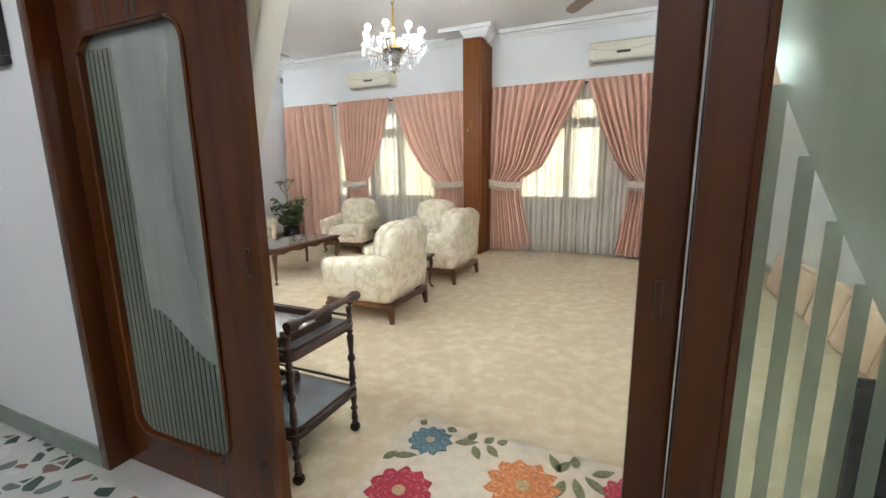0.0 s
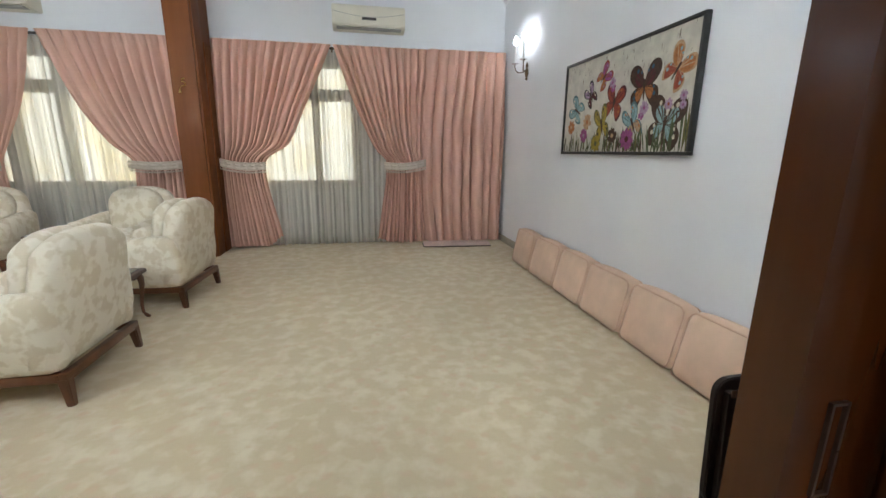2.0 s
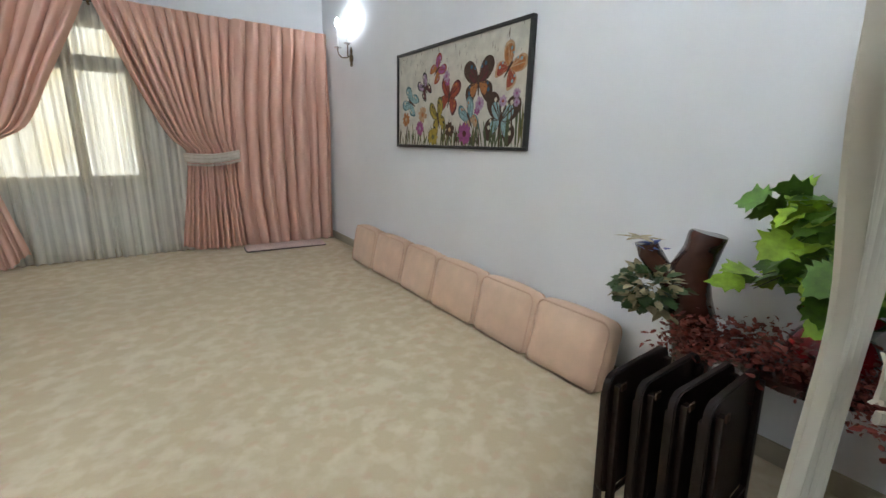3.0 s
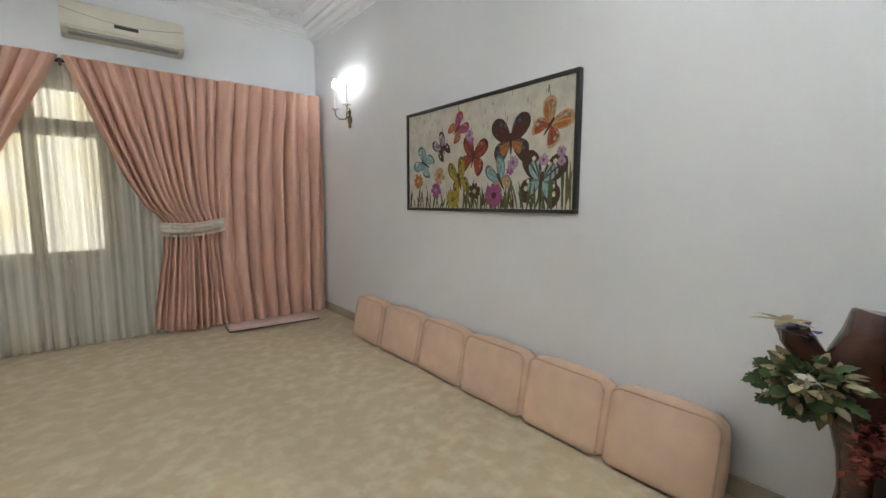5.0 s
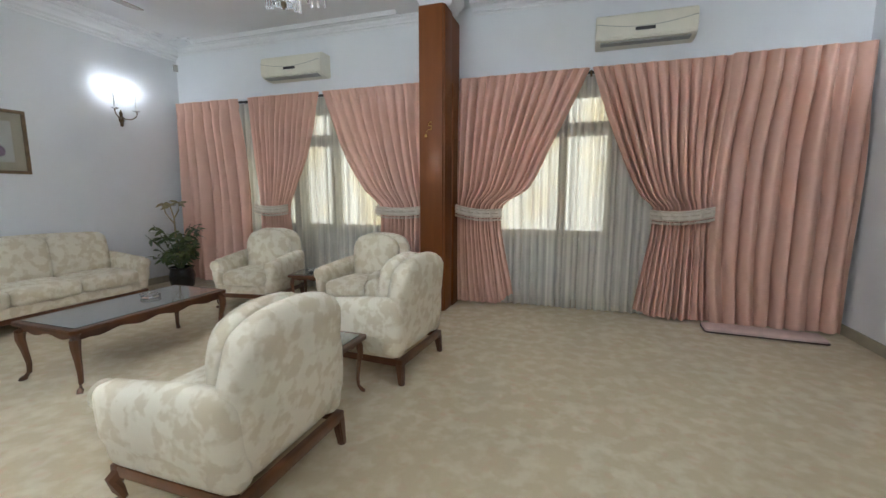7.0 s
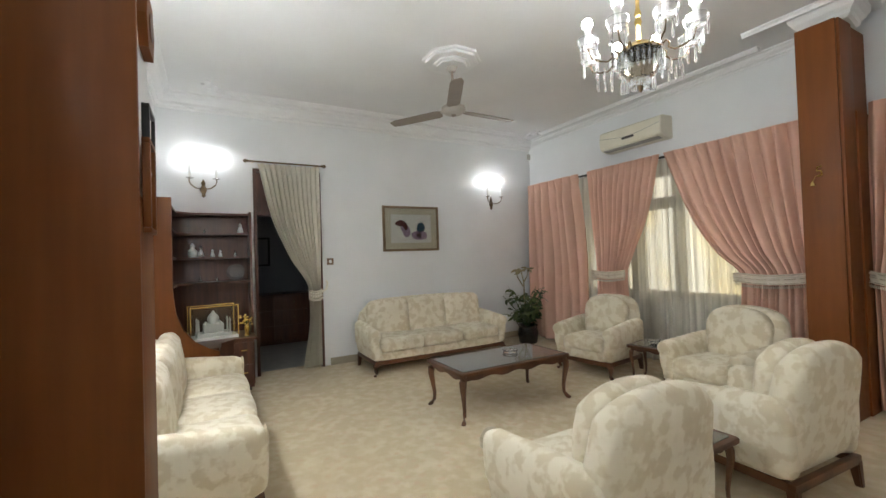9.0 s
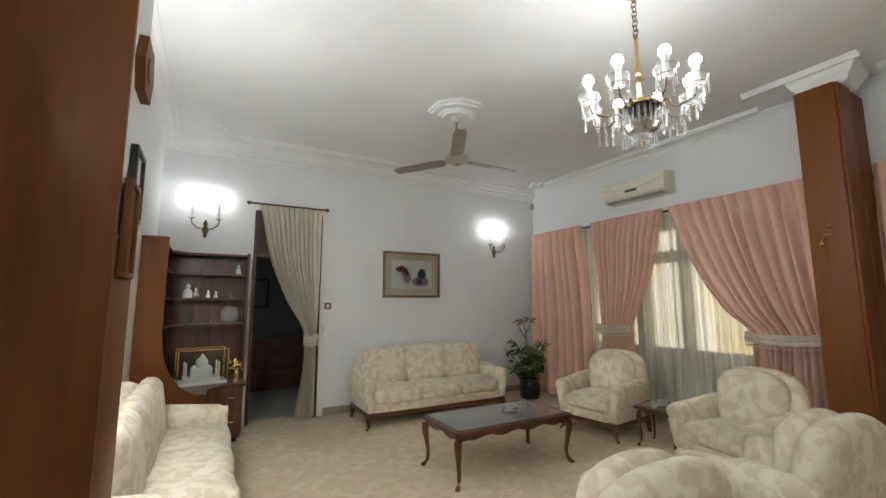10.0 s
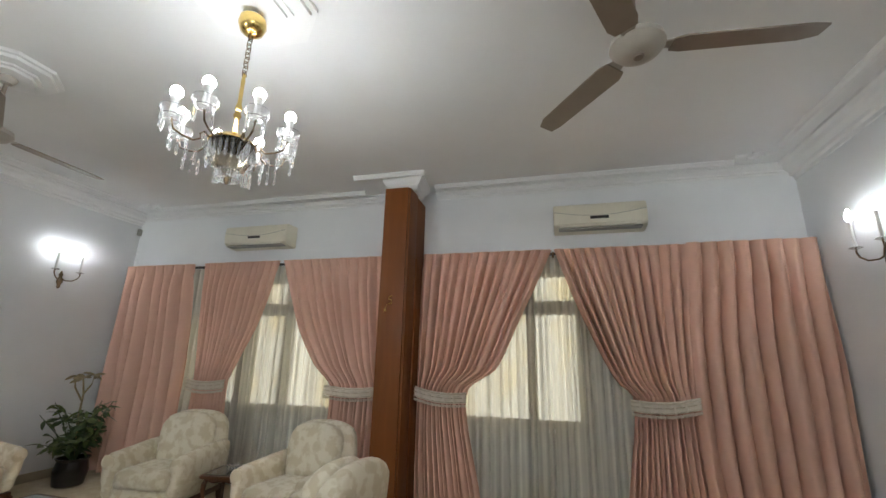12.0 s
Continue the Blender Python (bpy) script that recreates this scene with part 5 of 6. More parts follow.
def rosette(x, y, r, m=0):
    t = B()
    for q, d0, d1 in ((1.0, 0.0, 0.025), (0.90, 0.025, 0.05), (0.62, 0.05, 0.065), (0.52, 0.065, 0.085)):
        oct_ = [(x + r * q * math.cos(radians(22.5 + m + 45 * i)), y + r * q * math.sin(radians(22.5 + m + 45 * i))) for i in range(8)]
        slab(t, oct_, CEIL - d1, CEIL - d0 - 0.0005)
    structure("ceiling_rosette", t, PLASTER, "octagonal white plaster ceiling rose", "ceiling rose")


rosette(cx, cy, 0.35)
rosette(-4.30, 4.16, 0.30)
rosette(-0.11, 4.29, 0.30)


# ---- fans ----
def fan(x, y, turn):
    f = empty("ceiling_fan", pose(x, y, 2.94), "three-blade ceiling fan with taupe blades, at rest", "ceiling fan", "ceiling fans")
    part("canopy", lathe(B(), [(0.035, 0.40), (0.055, 0.43), (0.06, 0.49)], 20), FANWHITE, f)
    part("rod", lathe(B(), [(0.013, 0.06), (0.013, 0.42)], 12), BLADE, f)
    part("motor", lathe(B(), [(0.02, -0.05), (0.06, -0.048), (0.10, -0.03), (0.125, 0.0), (0.12, 0.03), (0.08, 0.055), (0.03, 0.065)], 32), FANWHITE, f, "round motor housing")
    part("end_cap", lathe(B(), [(0.008, -0.062), (0.022, -0.06), (0.026, -0.049)], 16), BLADE, f)
    for k in range(3):
        m = pose(0, 0, 0, 0, 0, turn + 120 * k)
        bl = part("blade", slab(B(), [(0.15, -0.055), (0.20, -0.075), (0.70, -0.065), (0.77, -0.05), (0.77, 0.035), (0.70, 0.06), (0.2, 0.06), (0.15, 0.045)], -0.004, 0.004, m @ pose(0, 0, -0.005, 10)), BLADE, f, "taupe blade", smooth=False)
        part("blade_iron", slab(B(), [(0.08, -0.02), (0.16, -0.04), (0.22, -0.03), (0.22, 0.03), (0.16, 0.04), (0.08, 0.02)], 0.005, 0.010, m @ pose(0, 0, -0.005, 10)), FANWHITE, bl, smooth=False)
    return f


fan(-4.30, 4.16, 92)
fan(-0.11, 4.29, 5)


# ---- wall lights ----
def sconce(m):
    s = empty("wall_light", m, "brass twin-arm wall light with lit candle bulbs", "wall light", "wall lights")
    part("back_plate", lathe(B(), [(0.004, -0.07), (0.024, -0.055), (0.018, -0.03), (0.036, 0.01), (0.03, 0.05), (0.016, 0.075), (0.026, 0.10), (0.012, 0.13), (0.004, 0.15)], 14, Matrix.Diagonal((1, 0.6, 1, 1)) @ Matrix.Translation((0, -0.02, 0))), BRONZE, s)
    for sx in (-1, 1):
        arm = part("arm", tube(B(), [(0, -0.02, 0.06), (sx * 0.03, -0.05, 0.03), (sx * 0.08, -0.09, 0.03), (sx * 0.13, -0.11, 0.07), (sx * 0.145, -0.115, 0.11), (sx * 0.14, -0.115, 0.14)], 0.007, 6), BRONZE, s)
        t = Matrix.Translation((sx * 0.14, -0.115, 0))
        part("drip_cup", lathe(B(), [(0.008, 0.13), (0.045, 0.145), (0.040, 0.150), (0.01, 0.148)], 14, t), SILVER, arm)
        part("candle_sleeve", lathe(B(), [(0.013, 0.148), (0.013, 0.34), (0.016, 0.345), (0.012, 0.36)], 12, t), CANDLE, arm)
        part("bulb", lathe(B(), [(0.012, 0.36), (0.026, 0.385), (0.028, 0.41), (0.016, 0.445), (0.003, 0.465)], 12, t), WALLLAMP, arm, "lit candle bulb")
    return s


s0 = sconce(pose(X1 - 0.002, 6.14, 2.25, 0, 0, -90))
copy_thing(s0, pose(X0 + 0.002, 6.18, 2.29, 0, 0, 90))
copy_thing(s0, pose(X0 + 0.002, 1.90, 2.33, 0, 0, 90))
copy_thing(s0, pose(X1 - 0.002, 2.29, 2.24, 0, 0, -90))


# ---- pictures ----
def frame_of(parent, w, h, t, mat_, depth=0.03):
    for x0, x1, z0, z1 in ((-w / 2, w / 2, h / 2 - t, h / 2), (-w / 2, w / 2, -h / 2, -h / 2 + t), (-w / 2, -w / 2 + t, -h / 2 + t, h / 2 - t), (w / 2 - t, w / 2, -h / 2 + t, h / 2 - t)):
        part("frame_bar", cbox(x0, x1, -depth, 0, z0, z1, bevel=0.004), mat_, parent)


def blob(bm, pts, y, c=(0, 0), s=1.0, turn=0.0, flip=1):
    """A flat painted patch from a smooth closed outline in the picture's plane."""
    n = len(pts)
    out = []
    for i in range(n):
        p0, p1, p2, p3 = (Vector(pts[(i + k - 1) % n]) for k in range(4))
        for q in range(4):
            t = q / 4
            out.append(0.5 * ((2 * p1) + (p2 - p0) * t + (2 * p0 - 5 * p1 + 4 * p2 - p3) * t * t + (3 * p1 - p0 - 3 * p2 + p3) * t ** 3))
    ca, sa = math.cos(radians(turn)), math.sin(radians(turn))
    vs = []
    for p in out:
        x, z = p.x * flip * s, p.y * s
        vs.append(bm.verts.new((c[0] + x * ca - z * sa, y, c[1] + x * sa + z * ca)))
    bm.faces.new(vs)


WING_U = [(0.03, 0.04), (0.10, 0.42), (0.30, 0.76), (0.62, 0.88), (0.90, 0.74), (0.92, 0.40), (0.52, 0.04)]
WING_L = [(0.03, 0.0), (0.42, 0.04), (0.78, -0.12), (0.84, -0.45), (0.60, -0.78), (0.34, -0.62), (0.12, -0.30)]


def butterfly(parent, x, z, s, turn, up, low, spot, edge, squash=1.0, inner=0.82):
    """A painted butterfly: dark-edged upper and lower wings with veins and spots, and a slim body."""
    def lay(pts, y, scale=1.0, off=(0, 0), flip=1):
        bm = B()
        blob(bm, [((px * scale + off[0]) * squash, pz * scale + off[1]) for px, pz in pts], y, (x, z), s, turn, flip)
        return bm
    for f in (1, -1):
        for wing, tint, y in ((WING_L, low, -0.0260), (WING_U, up, -0.0264)):
            rim = part("painted_edge", lay(wing, y, flip=f), PAINTS[edge], parent, smooth=False)
            o = part("painted_wing", lay(wing, y - 0.0002, inner, (0.02, 0.02 if wing is WING_U else -0.01), f), PAINTS[tint], parent, smooth=False)
            for q in range(3):
                tip = wing[2 + q]
                w_ = 0.022
                vein = [(0.05, 0.0), (tip[0] * 0.5 + w_, tip[1] * 0.5 - w_), (tip[0] * 0.9, tip[1] * 0.9), (tip[0] * 0.5 - w_, tip[1] * 0.5 + w_)]
                part("painted_vein", lay(vein, y - 0.0004, flip=f), PAINTS[edge], o, smooth=False)
            for q, k in ((3, 0.17), (2, 0.13)):
                tip = wing[q]
                part("painted_spot", lay([(0.5, 0), (0, 0.5), (-0.5, 0), (0, -0.5)], y - 0.0006, k, (tip[0] * 0.72, tip[1] * 0.72), f), PAINTS[spot], o, smooth=False)
    bm = B()
    blob(bm, [(0.05, 0.25), (0.06, 0.0), (0.03, -0.45), (-0.03, -0.45), (-0.06, 0.0), (-0.05, 0.25)], -0.0275, (x, z), s, turn)
    part("painted_body", bm, PAINTS["brown"], parent, smooth=False)
    for f in (1, -1):
        bm = B()
        blob(bm, [(0.0, 0.22), (0.10, 0.5), (0.17, 0.62), (0.12, 0.5)], -0.0274, (x, z), s, turn, f)
        part("painted_feeler", bm, PAINTS["brown"], parent, smooth=False)


PW, PH = 1.74, 0.838
pic = empty("butterfly_painting", pose(X1 - 0.003, 4.14, 1.72, 0, 0, -90), "large painting of butterflies and flowers in black frame", "painting")
frame_of(pic, PW, PH, 0.024, BLACKFRAME, 0.04)
part("canvas", cbox(-PW / 2 + 0.022, PW / 2 - 0.022, -0.025, -0.004, -PH / 2 + 0.022, PH / 2 - 0.022), CANVAS, pic, "cream distressed canvas")


def pp(u, v):
    return (-PW / 2 + u * PW, PH / 2 - v * PH)


for u, v, s, t, up, low, spot, edge, sq in ((0.145, 0.50, 0.150, 62, "aqua", "aqua", "cream", "teal", 0.75), (0.278, 0.37, 0.125, 38, "lilac", "maroon", "cream", "black", 0.7), (0.388, 0.22, 0.125, -52, "purple", "orange", "lilac", "red", 0.75),
                                            (0.490, 0.49, 0.160, -14, "red", "red", "orange", "maroon", 0.85), (0.700, 0.40, 0.185, 3, "maroon", "orange", "blue", "brown", 0.95), (0.885, 0.32, 0.155, -38, "orange", "red", "aqua", "peach", 0.85),
                                            (0.400, 0.68, 0.175, 18, "yellow", "yellow", "black", "olive", 0.6), (0.850, 0.73, 0.200, -10, "aqua", "aqua", "cream", "brown", 0.9), (0.645, 0.70, 0.165, 30, "aqua", "peach", "orange", "teal", 0.6)):
    butterfly(pic, *pp(u, v + 0.025), s * 1.04, t, up, low, spot, edge, sq, 0.62 if edge == "brown" else 0.84)
rnd = random.Random(5)
for u, v, s, c, c2 in ((0.236, 0.80, 0.065, "purple", "lilac"), (0.615, 0.86, 0.085, "purple", "maroon"), (0.465, 0.32, 0.045, "lilac", "purple"), (0.475, 0.37, 0.035, "purple", "lilac"), (0.715, 0.60, 0.05, "lilac", "purple"), (0.70, 0.66, 0.035, "purple", "lilac"), (0.095, 0.70, 0.065, "orange", "peach"), (0.50, 0.82, 0.065, "brown", "peach"), (0.36, 0.89, 0.075, "yellow", "olive"), (0.262, 0.66, 0.07, "peach", "orange"), (0.86, 0.60, 0.04, "lilac", "red"), (0.935, 0.55, 0.035, "lilac", "purple"), (0.937, 0.62, 0.03, "lilac", "purple")):
    x, z = pp(u, v)
    fl = B()
    for k in range(11):
        a = 360 * k / 11 + rnd.uniform(-12, 12)
        blob(fl, [(0.1, 0.0), (0.5, 0.28), (1.0, 0.1), (0.9, -0.15), (0.45, -0.25)], -0.0282 - 0.00005 * k, (x, z), s, a)
    o = part("painted_flower", fl, PAINTS[c], pic, smooth=False)
    hb = B()
    blob(hb, [(0.3, 0), (0, 0.3), (-0.3, 0), (0, -0.3)], -0.0288, (x, z), s)
    part("painted_heart", hb, PAINTS[c2], o, smooth=False)
for i in range(110):
    u = rnd.uniform(0.02, 0.98)
    x, z = pp(u, 0.985)
    g = B()
    hgt, ln = rnd.uniform(0.07, 0.23) + (0.12 if u > 0.88 else 0), rnd.uniform(-0.05, 0.05)
    blob(g, [(0, 0), (ln * 0.5 + 0.010, hgt * 0.5), (ln, hgt), (ln * 0.5 - 0.008, hgt * 0.55)], -0.0258 - 0.00001 * i, (x, z), 1.0)
    part("painted_blade", g, PAINTS[rnd.choice(("green", "olive", "green", "brown"))], pic, smooth=False)
for i in range(60):
    x, z = pp(rnd.uniform(0.03, 0.97), rnd.uniform(0.05, 0.38))
    g = B()
    blob(g, [(0, 0), (0.002, 0.02), (0.0, 0.045), (-0.002, 0.02)], -0.0256, (x, z), rnd.uniform(0.5, 1.4))
    part("painted_scratch", g, PAINTS["brown"], pic, smooth=False)

pr = empty("framed_print", pose(X0 + 0.003, 4.66, 1.89, 0, 0, 90), "still-life print in bronze frame with cream mount", "picture")
frame_of(pr, 0.935, 0.685, 0.035, GILT, 0.03)
inner = B()
part("mount", cbox(-0.435, 0.435, -0.012, -0.003, -0.31, 0.31), MATBOARD, pr, "cream mount board")
part("print", cbox(-0.335, 0.335, -0.0145, -0.0122, -0.215, 0.215), PAPER, pr, "pale print")
for c, x, z, pts in (("maroon", -0.16, 0.03, [(-0.11, 0.05), (-0.02, 0.10), (0.07, 0.06), (0.10, -0.01), (0.06, -0.06), (0.02, 0.0), (-0.06, 0.01)]), ("lilac", -0.10, -0.03, [(-0.08, 0.06), (0.05, 0.07), (0.08, -0.06), (0.0, -0.10), (-0.05, -0.02)]),
                     ("blue", 0.15, 0.0, [(-0.06, 0.0), (-0.03, 0.08), (0.04, 0.09), (0.08, 0.02), (0.05, -0.05), (-0.03, -0.05)]), ("lilac", 0.13, -0.10, [(-0.13, 0.03), (0.0, 0.07), (0.12, 0.04), (0.12, -0.05), (0.0, -0.07), (-0.10, -0.05)]), ("brown", 0.12, -0.11, [(-0.05, 0.02), (0.02, 0.04), (0.05, 0.0), (0.0, -0.03)])):
    bm = B()
    blob(bm, pts, -0.0150 - 0.0002 * len(pts) - (0.0004 if c == "brown" else 0), (x, z))
    part("printed_shape", bm, PAINTS[c], pr, smooth=False)
pg = part("glazing", cbox(-0.432, 0.432, -0.0222, -0.0202, -0.308, 0.308), PANE, pr)
pg.visible_shadow = False

hp = empty("hall_picture", pose(-2.40, PART0 - 0.001, 2.05), "black-framed picture on the hall wall", "picture")
frame_of(hp, 0.40, 0.50, 0.03, BLACKFRAME, 0.025)
part("print", cbox(-0.172, 0.172, -0.012, -0.002, -0.222, 0.222), MATBOARD, hp)

# small frames on the pier
for z, h, x, w, lab in ((2.32, 0.20, -2.50, 0.22, "six-sided wooden wall ornament on the pier"), (1.90, 0.26, -2.55, 0.18, "small dark-framed picture on the pier"), (1.72, 0.32, -2.43, 0.16, "wooden plaque with a carved ring on the pier")):
    f = empty("wall_ornament", pose(x, 1.764 if "ring" in lab else 1.753, z, 0, 0, 180), lab, "wall ornament")
    if "six" in lab:
        part("board", slab(B(), [(w / 2, 0), (w / 3.2, h / 2), (-w / 3.2, h / 2), (-w / 2, 0), (-w / 3.2, -h / 2), (w / 3.2, -h / 2)], 0, 0.03, pose(0, 0, 0, 90)), WOOD, f, smooth=False)
        part("inlay", lathe(B(), [(0.05, 0), (0.05, 0.034)], 20, pose(0, 0, 0, 90)), CABWOOD, f)
    else:
        frame_of(f, w, h, 0.018, WOOD if "ring" in lab else BLACKFRAME, 0.025)
        part("print", cbox(-w / 2 + 0.016, w / 2 - 0.016, -0.012, -0.001, -h / 2 + 0.016, h / 2 - 0.016), WOOD if "ring" in lab else PAPER, f)

# hooks on the column and switch plate
hk = empty("column_ornament", pose(-2.18, 6.446, 2.05), "small gilt ornament hanging on the column", "ornament")
part("figure", tube(B(), [(0.03, -0.006, 0.05), (0.0, -0.008, 0.045), (-0.004, -0.008, 0.015), (0.025, -0.008, 0.01), (0.03, -0.008, -0.025), (0.0, -0.006, -0.03)], 0.007, 6), BRASS, hk)
part("pendant", lathe(B(), [(0.004, -0.12), (0.02, -0.11), (0.014, -0.085), (0.004, -0.07)], 12, Matrix.Translation((-0.03, -0.02, 0))), BRASS, hk)
part("cord", tube(B(), [(-0.03, -0.02, -0.072), (-0.012, -0.010, -0.03), (0.0, -0.006, -0.028)], 0.002, 5), BRASS, hk)
sw = empty("light_switch", pose(X0 + 0.001, 3.41, 1.43, 0, 0, 90), "brown light switch plate with white rocker", "light switch")
part("plate", cbox(-0.045, 0.045, -0.010, 0, -0.045, 0.045, bevel=0.004), SWITCH, sw)
part("rocker", cbox(-0.018, 0.018, -0.016, -0.010, -0.024, 0.024, bevel=0.003), PORCELAIN, sw)
dt = empty("wall_sensor", pose(X0 + 0.002, 7.05, 3.20, 0, 0, 90), "small grey sensor high in the corner", "sensor")
part("body", cbox(-0.03, 0.03, -0.03, 0, -0.05, 0.05, bevel=0.006), ACGREY, dt)

# ---- floor cushions ----
ys = [5.75, 5.205, 4.62, 4.07, 3.495, 2.945, 2.40]
for i, (a, b) in enumerate(zip(ys, ys[1:])):
    c = empty("floor_cushion", pose(1.662, (a + b) / 2, 0, 0, 0, (-1.5, 1, -1, 0.8, -0.6, 1.5)[i]), "square peach floor cushion leaning against the wall", "cushion", "floor cushions")
    L = a - b - 0.02
    tilt = pose(0, 0, 0, 0, 11 + (i * 7 % 3), 0)
    bm = soft(B(), (0, 0, 0.212), (0.15, L, 0.43), 0.055, 0.022, 12)
    for v in bm.verts:
        v.co = tilt @ v.co
        v.co.z = max(0.003, v.co.z - 0.022)
    part("cover", bm, PEACH, c)
    for sx in (-1, 1):
        ring = [(sx * 0.066, y, z + 0.212) for y, z in rounded(L - 0.016, 0.414, 0.06)]
        bm = tube(B(), ring + ring[:2], 0.006, 5)
        for v in bm.verts:
            v.co = tilt @ v.co
            v.co.z = max(0.004, v.co.z - 0.022)
        part("piping", bm, PIPING, c)
bo = empty("floor_mat", pose(1.10, 6.66, 0, 0, 0, -4), "thin pink mat lying under the curtain", "mat")
part("pad", soft(B(), (0, 0, 0.024), (0.95, 0.26, 0.045), 0.022, 0.0, 8), PINKMAT, bo)
part("edge", tube(B(), [(x, y, 0.012) for x, y in rounded(0.96, 0.27, 0.03)] + [(0.48, 0.1, 0.012)], 0.007, 5), DARKWOOD, bo, "dark edge piping")

# ---- cabinet in the corner ----
cab = empty("corner_cabinet", pose(0, 0, 0), "mahogany corner cabinet with open display shelves", "cabinet")
XF, YF = -6.19, 2.40
prof = [(1.425, 0.0), (1.425, 2.10), (1.64, 2.10), (1.64, 1.20), (1.66, 0.98), (1.72, 0.82), (1.81, 0.70), (1.93, 0.62), (2.02, 0.58), (2.02, 0.0)]
bm = B()
f = bm.faces.new([bm.verts.new((-5.42, y, z)) for y, z in prof])
r = bmesh.ops.extrude_face_region(bm, geom=[f])
for v in r["geom"]:
    if isinstance(v, bmesh.types.BMVert):
        v.co.x += 0.03
part("end_panel", bm, WOOD, cab, "red-brown curved end panel", smooth=False)
part("end_panel", cbox(X0 + 0.02, XF, YF - 0.03, YF, 0.0, 2.06, bevel=0.003), CABWOOD, cab)
part("back_board", cbox(X0 + 0.019, X0 + 0.03, Y0 + 0.02, YF - 0.03, 0.6, 2.05), CABWOOD, cab)
part("back_board", cbox(X0 + 0.03, -5.42, Y0 + 0.019, Y0 + 0.03, 0.6, 2.08), CABWOOD, cab)
for z in (2.03, 1.80, 1.52, 1.23):
    d = 0.31 if z < 2 else 0.33
    sh = B()
    slab(sh, [(X0 + 0.03, Y0 + 0.03), (-5.42, Y0 + 0.03), (-5.42, 1.635), (-6.05, 1.635), (XF, 1.78), (XF, YF - 0.03), (X0 + 0.03, YF - 0.03)], z - 0.011, z + 0.011)
    part("shelf", sh, CABWOOD, cab, smooth=False)
low = B()
slab(low, [(X0 + 0.02, Y0 + 0.02), (-5.42, Y0 + 0.02), (-5.42, 2.00), (-5.70, 2.02), (-5.86, 2.16), (-5.87, YF - 0.035), (X0 + 0.02, YF - 0.035)], 0.05, 0.58)
part("base_cupboard", low, CABWOOD, cab, smooth=False)
top = B()
slab(top, [(X0 + 0.02, Y0 + 0.02), (-5.42, Y0 + 0.02), (-5.42, 2.015), (-5.69, 2.04), (-5.845, 2.17), (-5.85, YF), (X0 + 0.02, YF)], 0.58, 0.61)
part("base_top", top, CABWOOD, cab, smooth=False)
part("plinth", cbox(X0 + 0.02, -5.92, 1.5, YF - 0.06, 0.0, 0.05), BLACKWOOD, cab)
for z0, z1 in ((0.33, 0.56), (0.08, 0.31)):
    dr = part("drawer", cbox(-5.868, -5.852, 2.17, 2.36, z0, z1, bevel=0.004), CABWOOD, cab)
    part("drawer_pull", tube(B(), [(-5.85, 2.23, (z0 + z1) / 2 + 0.03), (-5.83, 2.235, (z0 + z1) / 2 + 0.03), (-5.83, 2.295, (z0 + z1) / 2 + 0.03), (-5.85, 2.30, (z0 + z1) / 2 + 0.03)], 0.006, 6), BRASS, dr, "brass bow pull")


def figurine(x, y, z, h, m, seed, lab):
    rnd = random.Random(seed)
    g = empty("figurine", pose(x, y, z), lab, "ornament", "cabinet ornaments")
    part("body", lathe(B(), [(h * 0.22, 0), (h * 0.28, h * 0.1), (h * rnd.uniform(0.18, 0.3), h * 0.45), (h * 0.12, h * 0.65), (h * 0.17, h * 0.8), (h * 0.05, h)], 12), m, g)


def dish(x, y, z, r, turn):
    g = empty("display_plate", pose(x, y, z), "cut-glass display plate standing on its rim", "plate")
    part("plate", lathe(B(), [(r * 0.55, 0), (r * 0.6, 0.008), (r, 0.022), (r * 0.98, 0.026), (r * 0.55, 0.012), (0.01, 0.010)], 24, pose(0, 0, r, 0, 80, turn)), CRYSTAL, g)


for x, y, z, h, m, lab in ((-6.28, 2.28, 1.811, 0.12, PORCELAIN, "small white porcelain ornament on a shelf"), (-6.22, 1.78, 1.531, 0.16, PORCELAIN, "white porcelain figurine on a cabinet shelf"), (-6.28, 1.86, 1.531, 0.14, SILVER, "silvered figurine on a cabinet shelf"),
                           (-6.3, 1.98, 1.531, 0.09, PORCELAIN, "white porcelain bird on a cabinet shelf"), (-6.28, 2.06, 1.531, 0.08, PORCELAIN, "white porcelain bird on a cabinet shelf"), (-6.3, 2.22, 1.531, 0.07, SILVER, "small glass ornament on a shelf"), (-5.95, 1.56, 1.531, 0.15, PORCELAIN, "white porcelain flower ornament on a shelf"),
                           (-6.28, 1.85, 1.241, 0.06, SILVER, "small glass dish on a shelf"), (-6.3, 2.02, 1.241, 0.05, SILVER, "small glass dish on a shelf"), (-6.30, 1.9, 1.811, 0.05, SILVER, "low dark dish on the top shelf")):
    figurine(x, y, z, h, m, int(y * 100), lab)
dish(-6.30, 2.22, 1.241, 0.10, 0)
tm = empty("glass_case", pose(-6.08, 1.97, 0.611, 0, 0, 8), "brass-edged glass case with a white marble palace model", "display case")
cw, cdp, chh = 0.26, 0.47, 0.37
part("case_base", cbox(-cw / 2, cw / 2, -cdp / 2, cdp / 2, 0, 0.03), PORCELAIN, tm)
for x in (-cw / 2, cw / 2):
    for y in (-cdp / 2, cdp / 2):
        part("edge_strip", cbox(x - 0.005, x + 0.005, y - 0.005, y + 0.005, 0.03, chh), BRASS, tm)
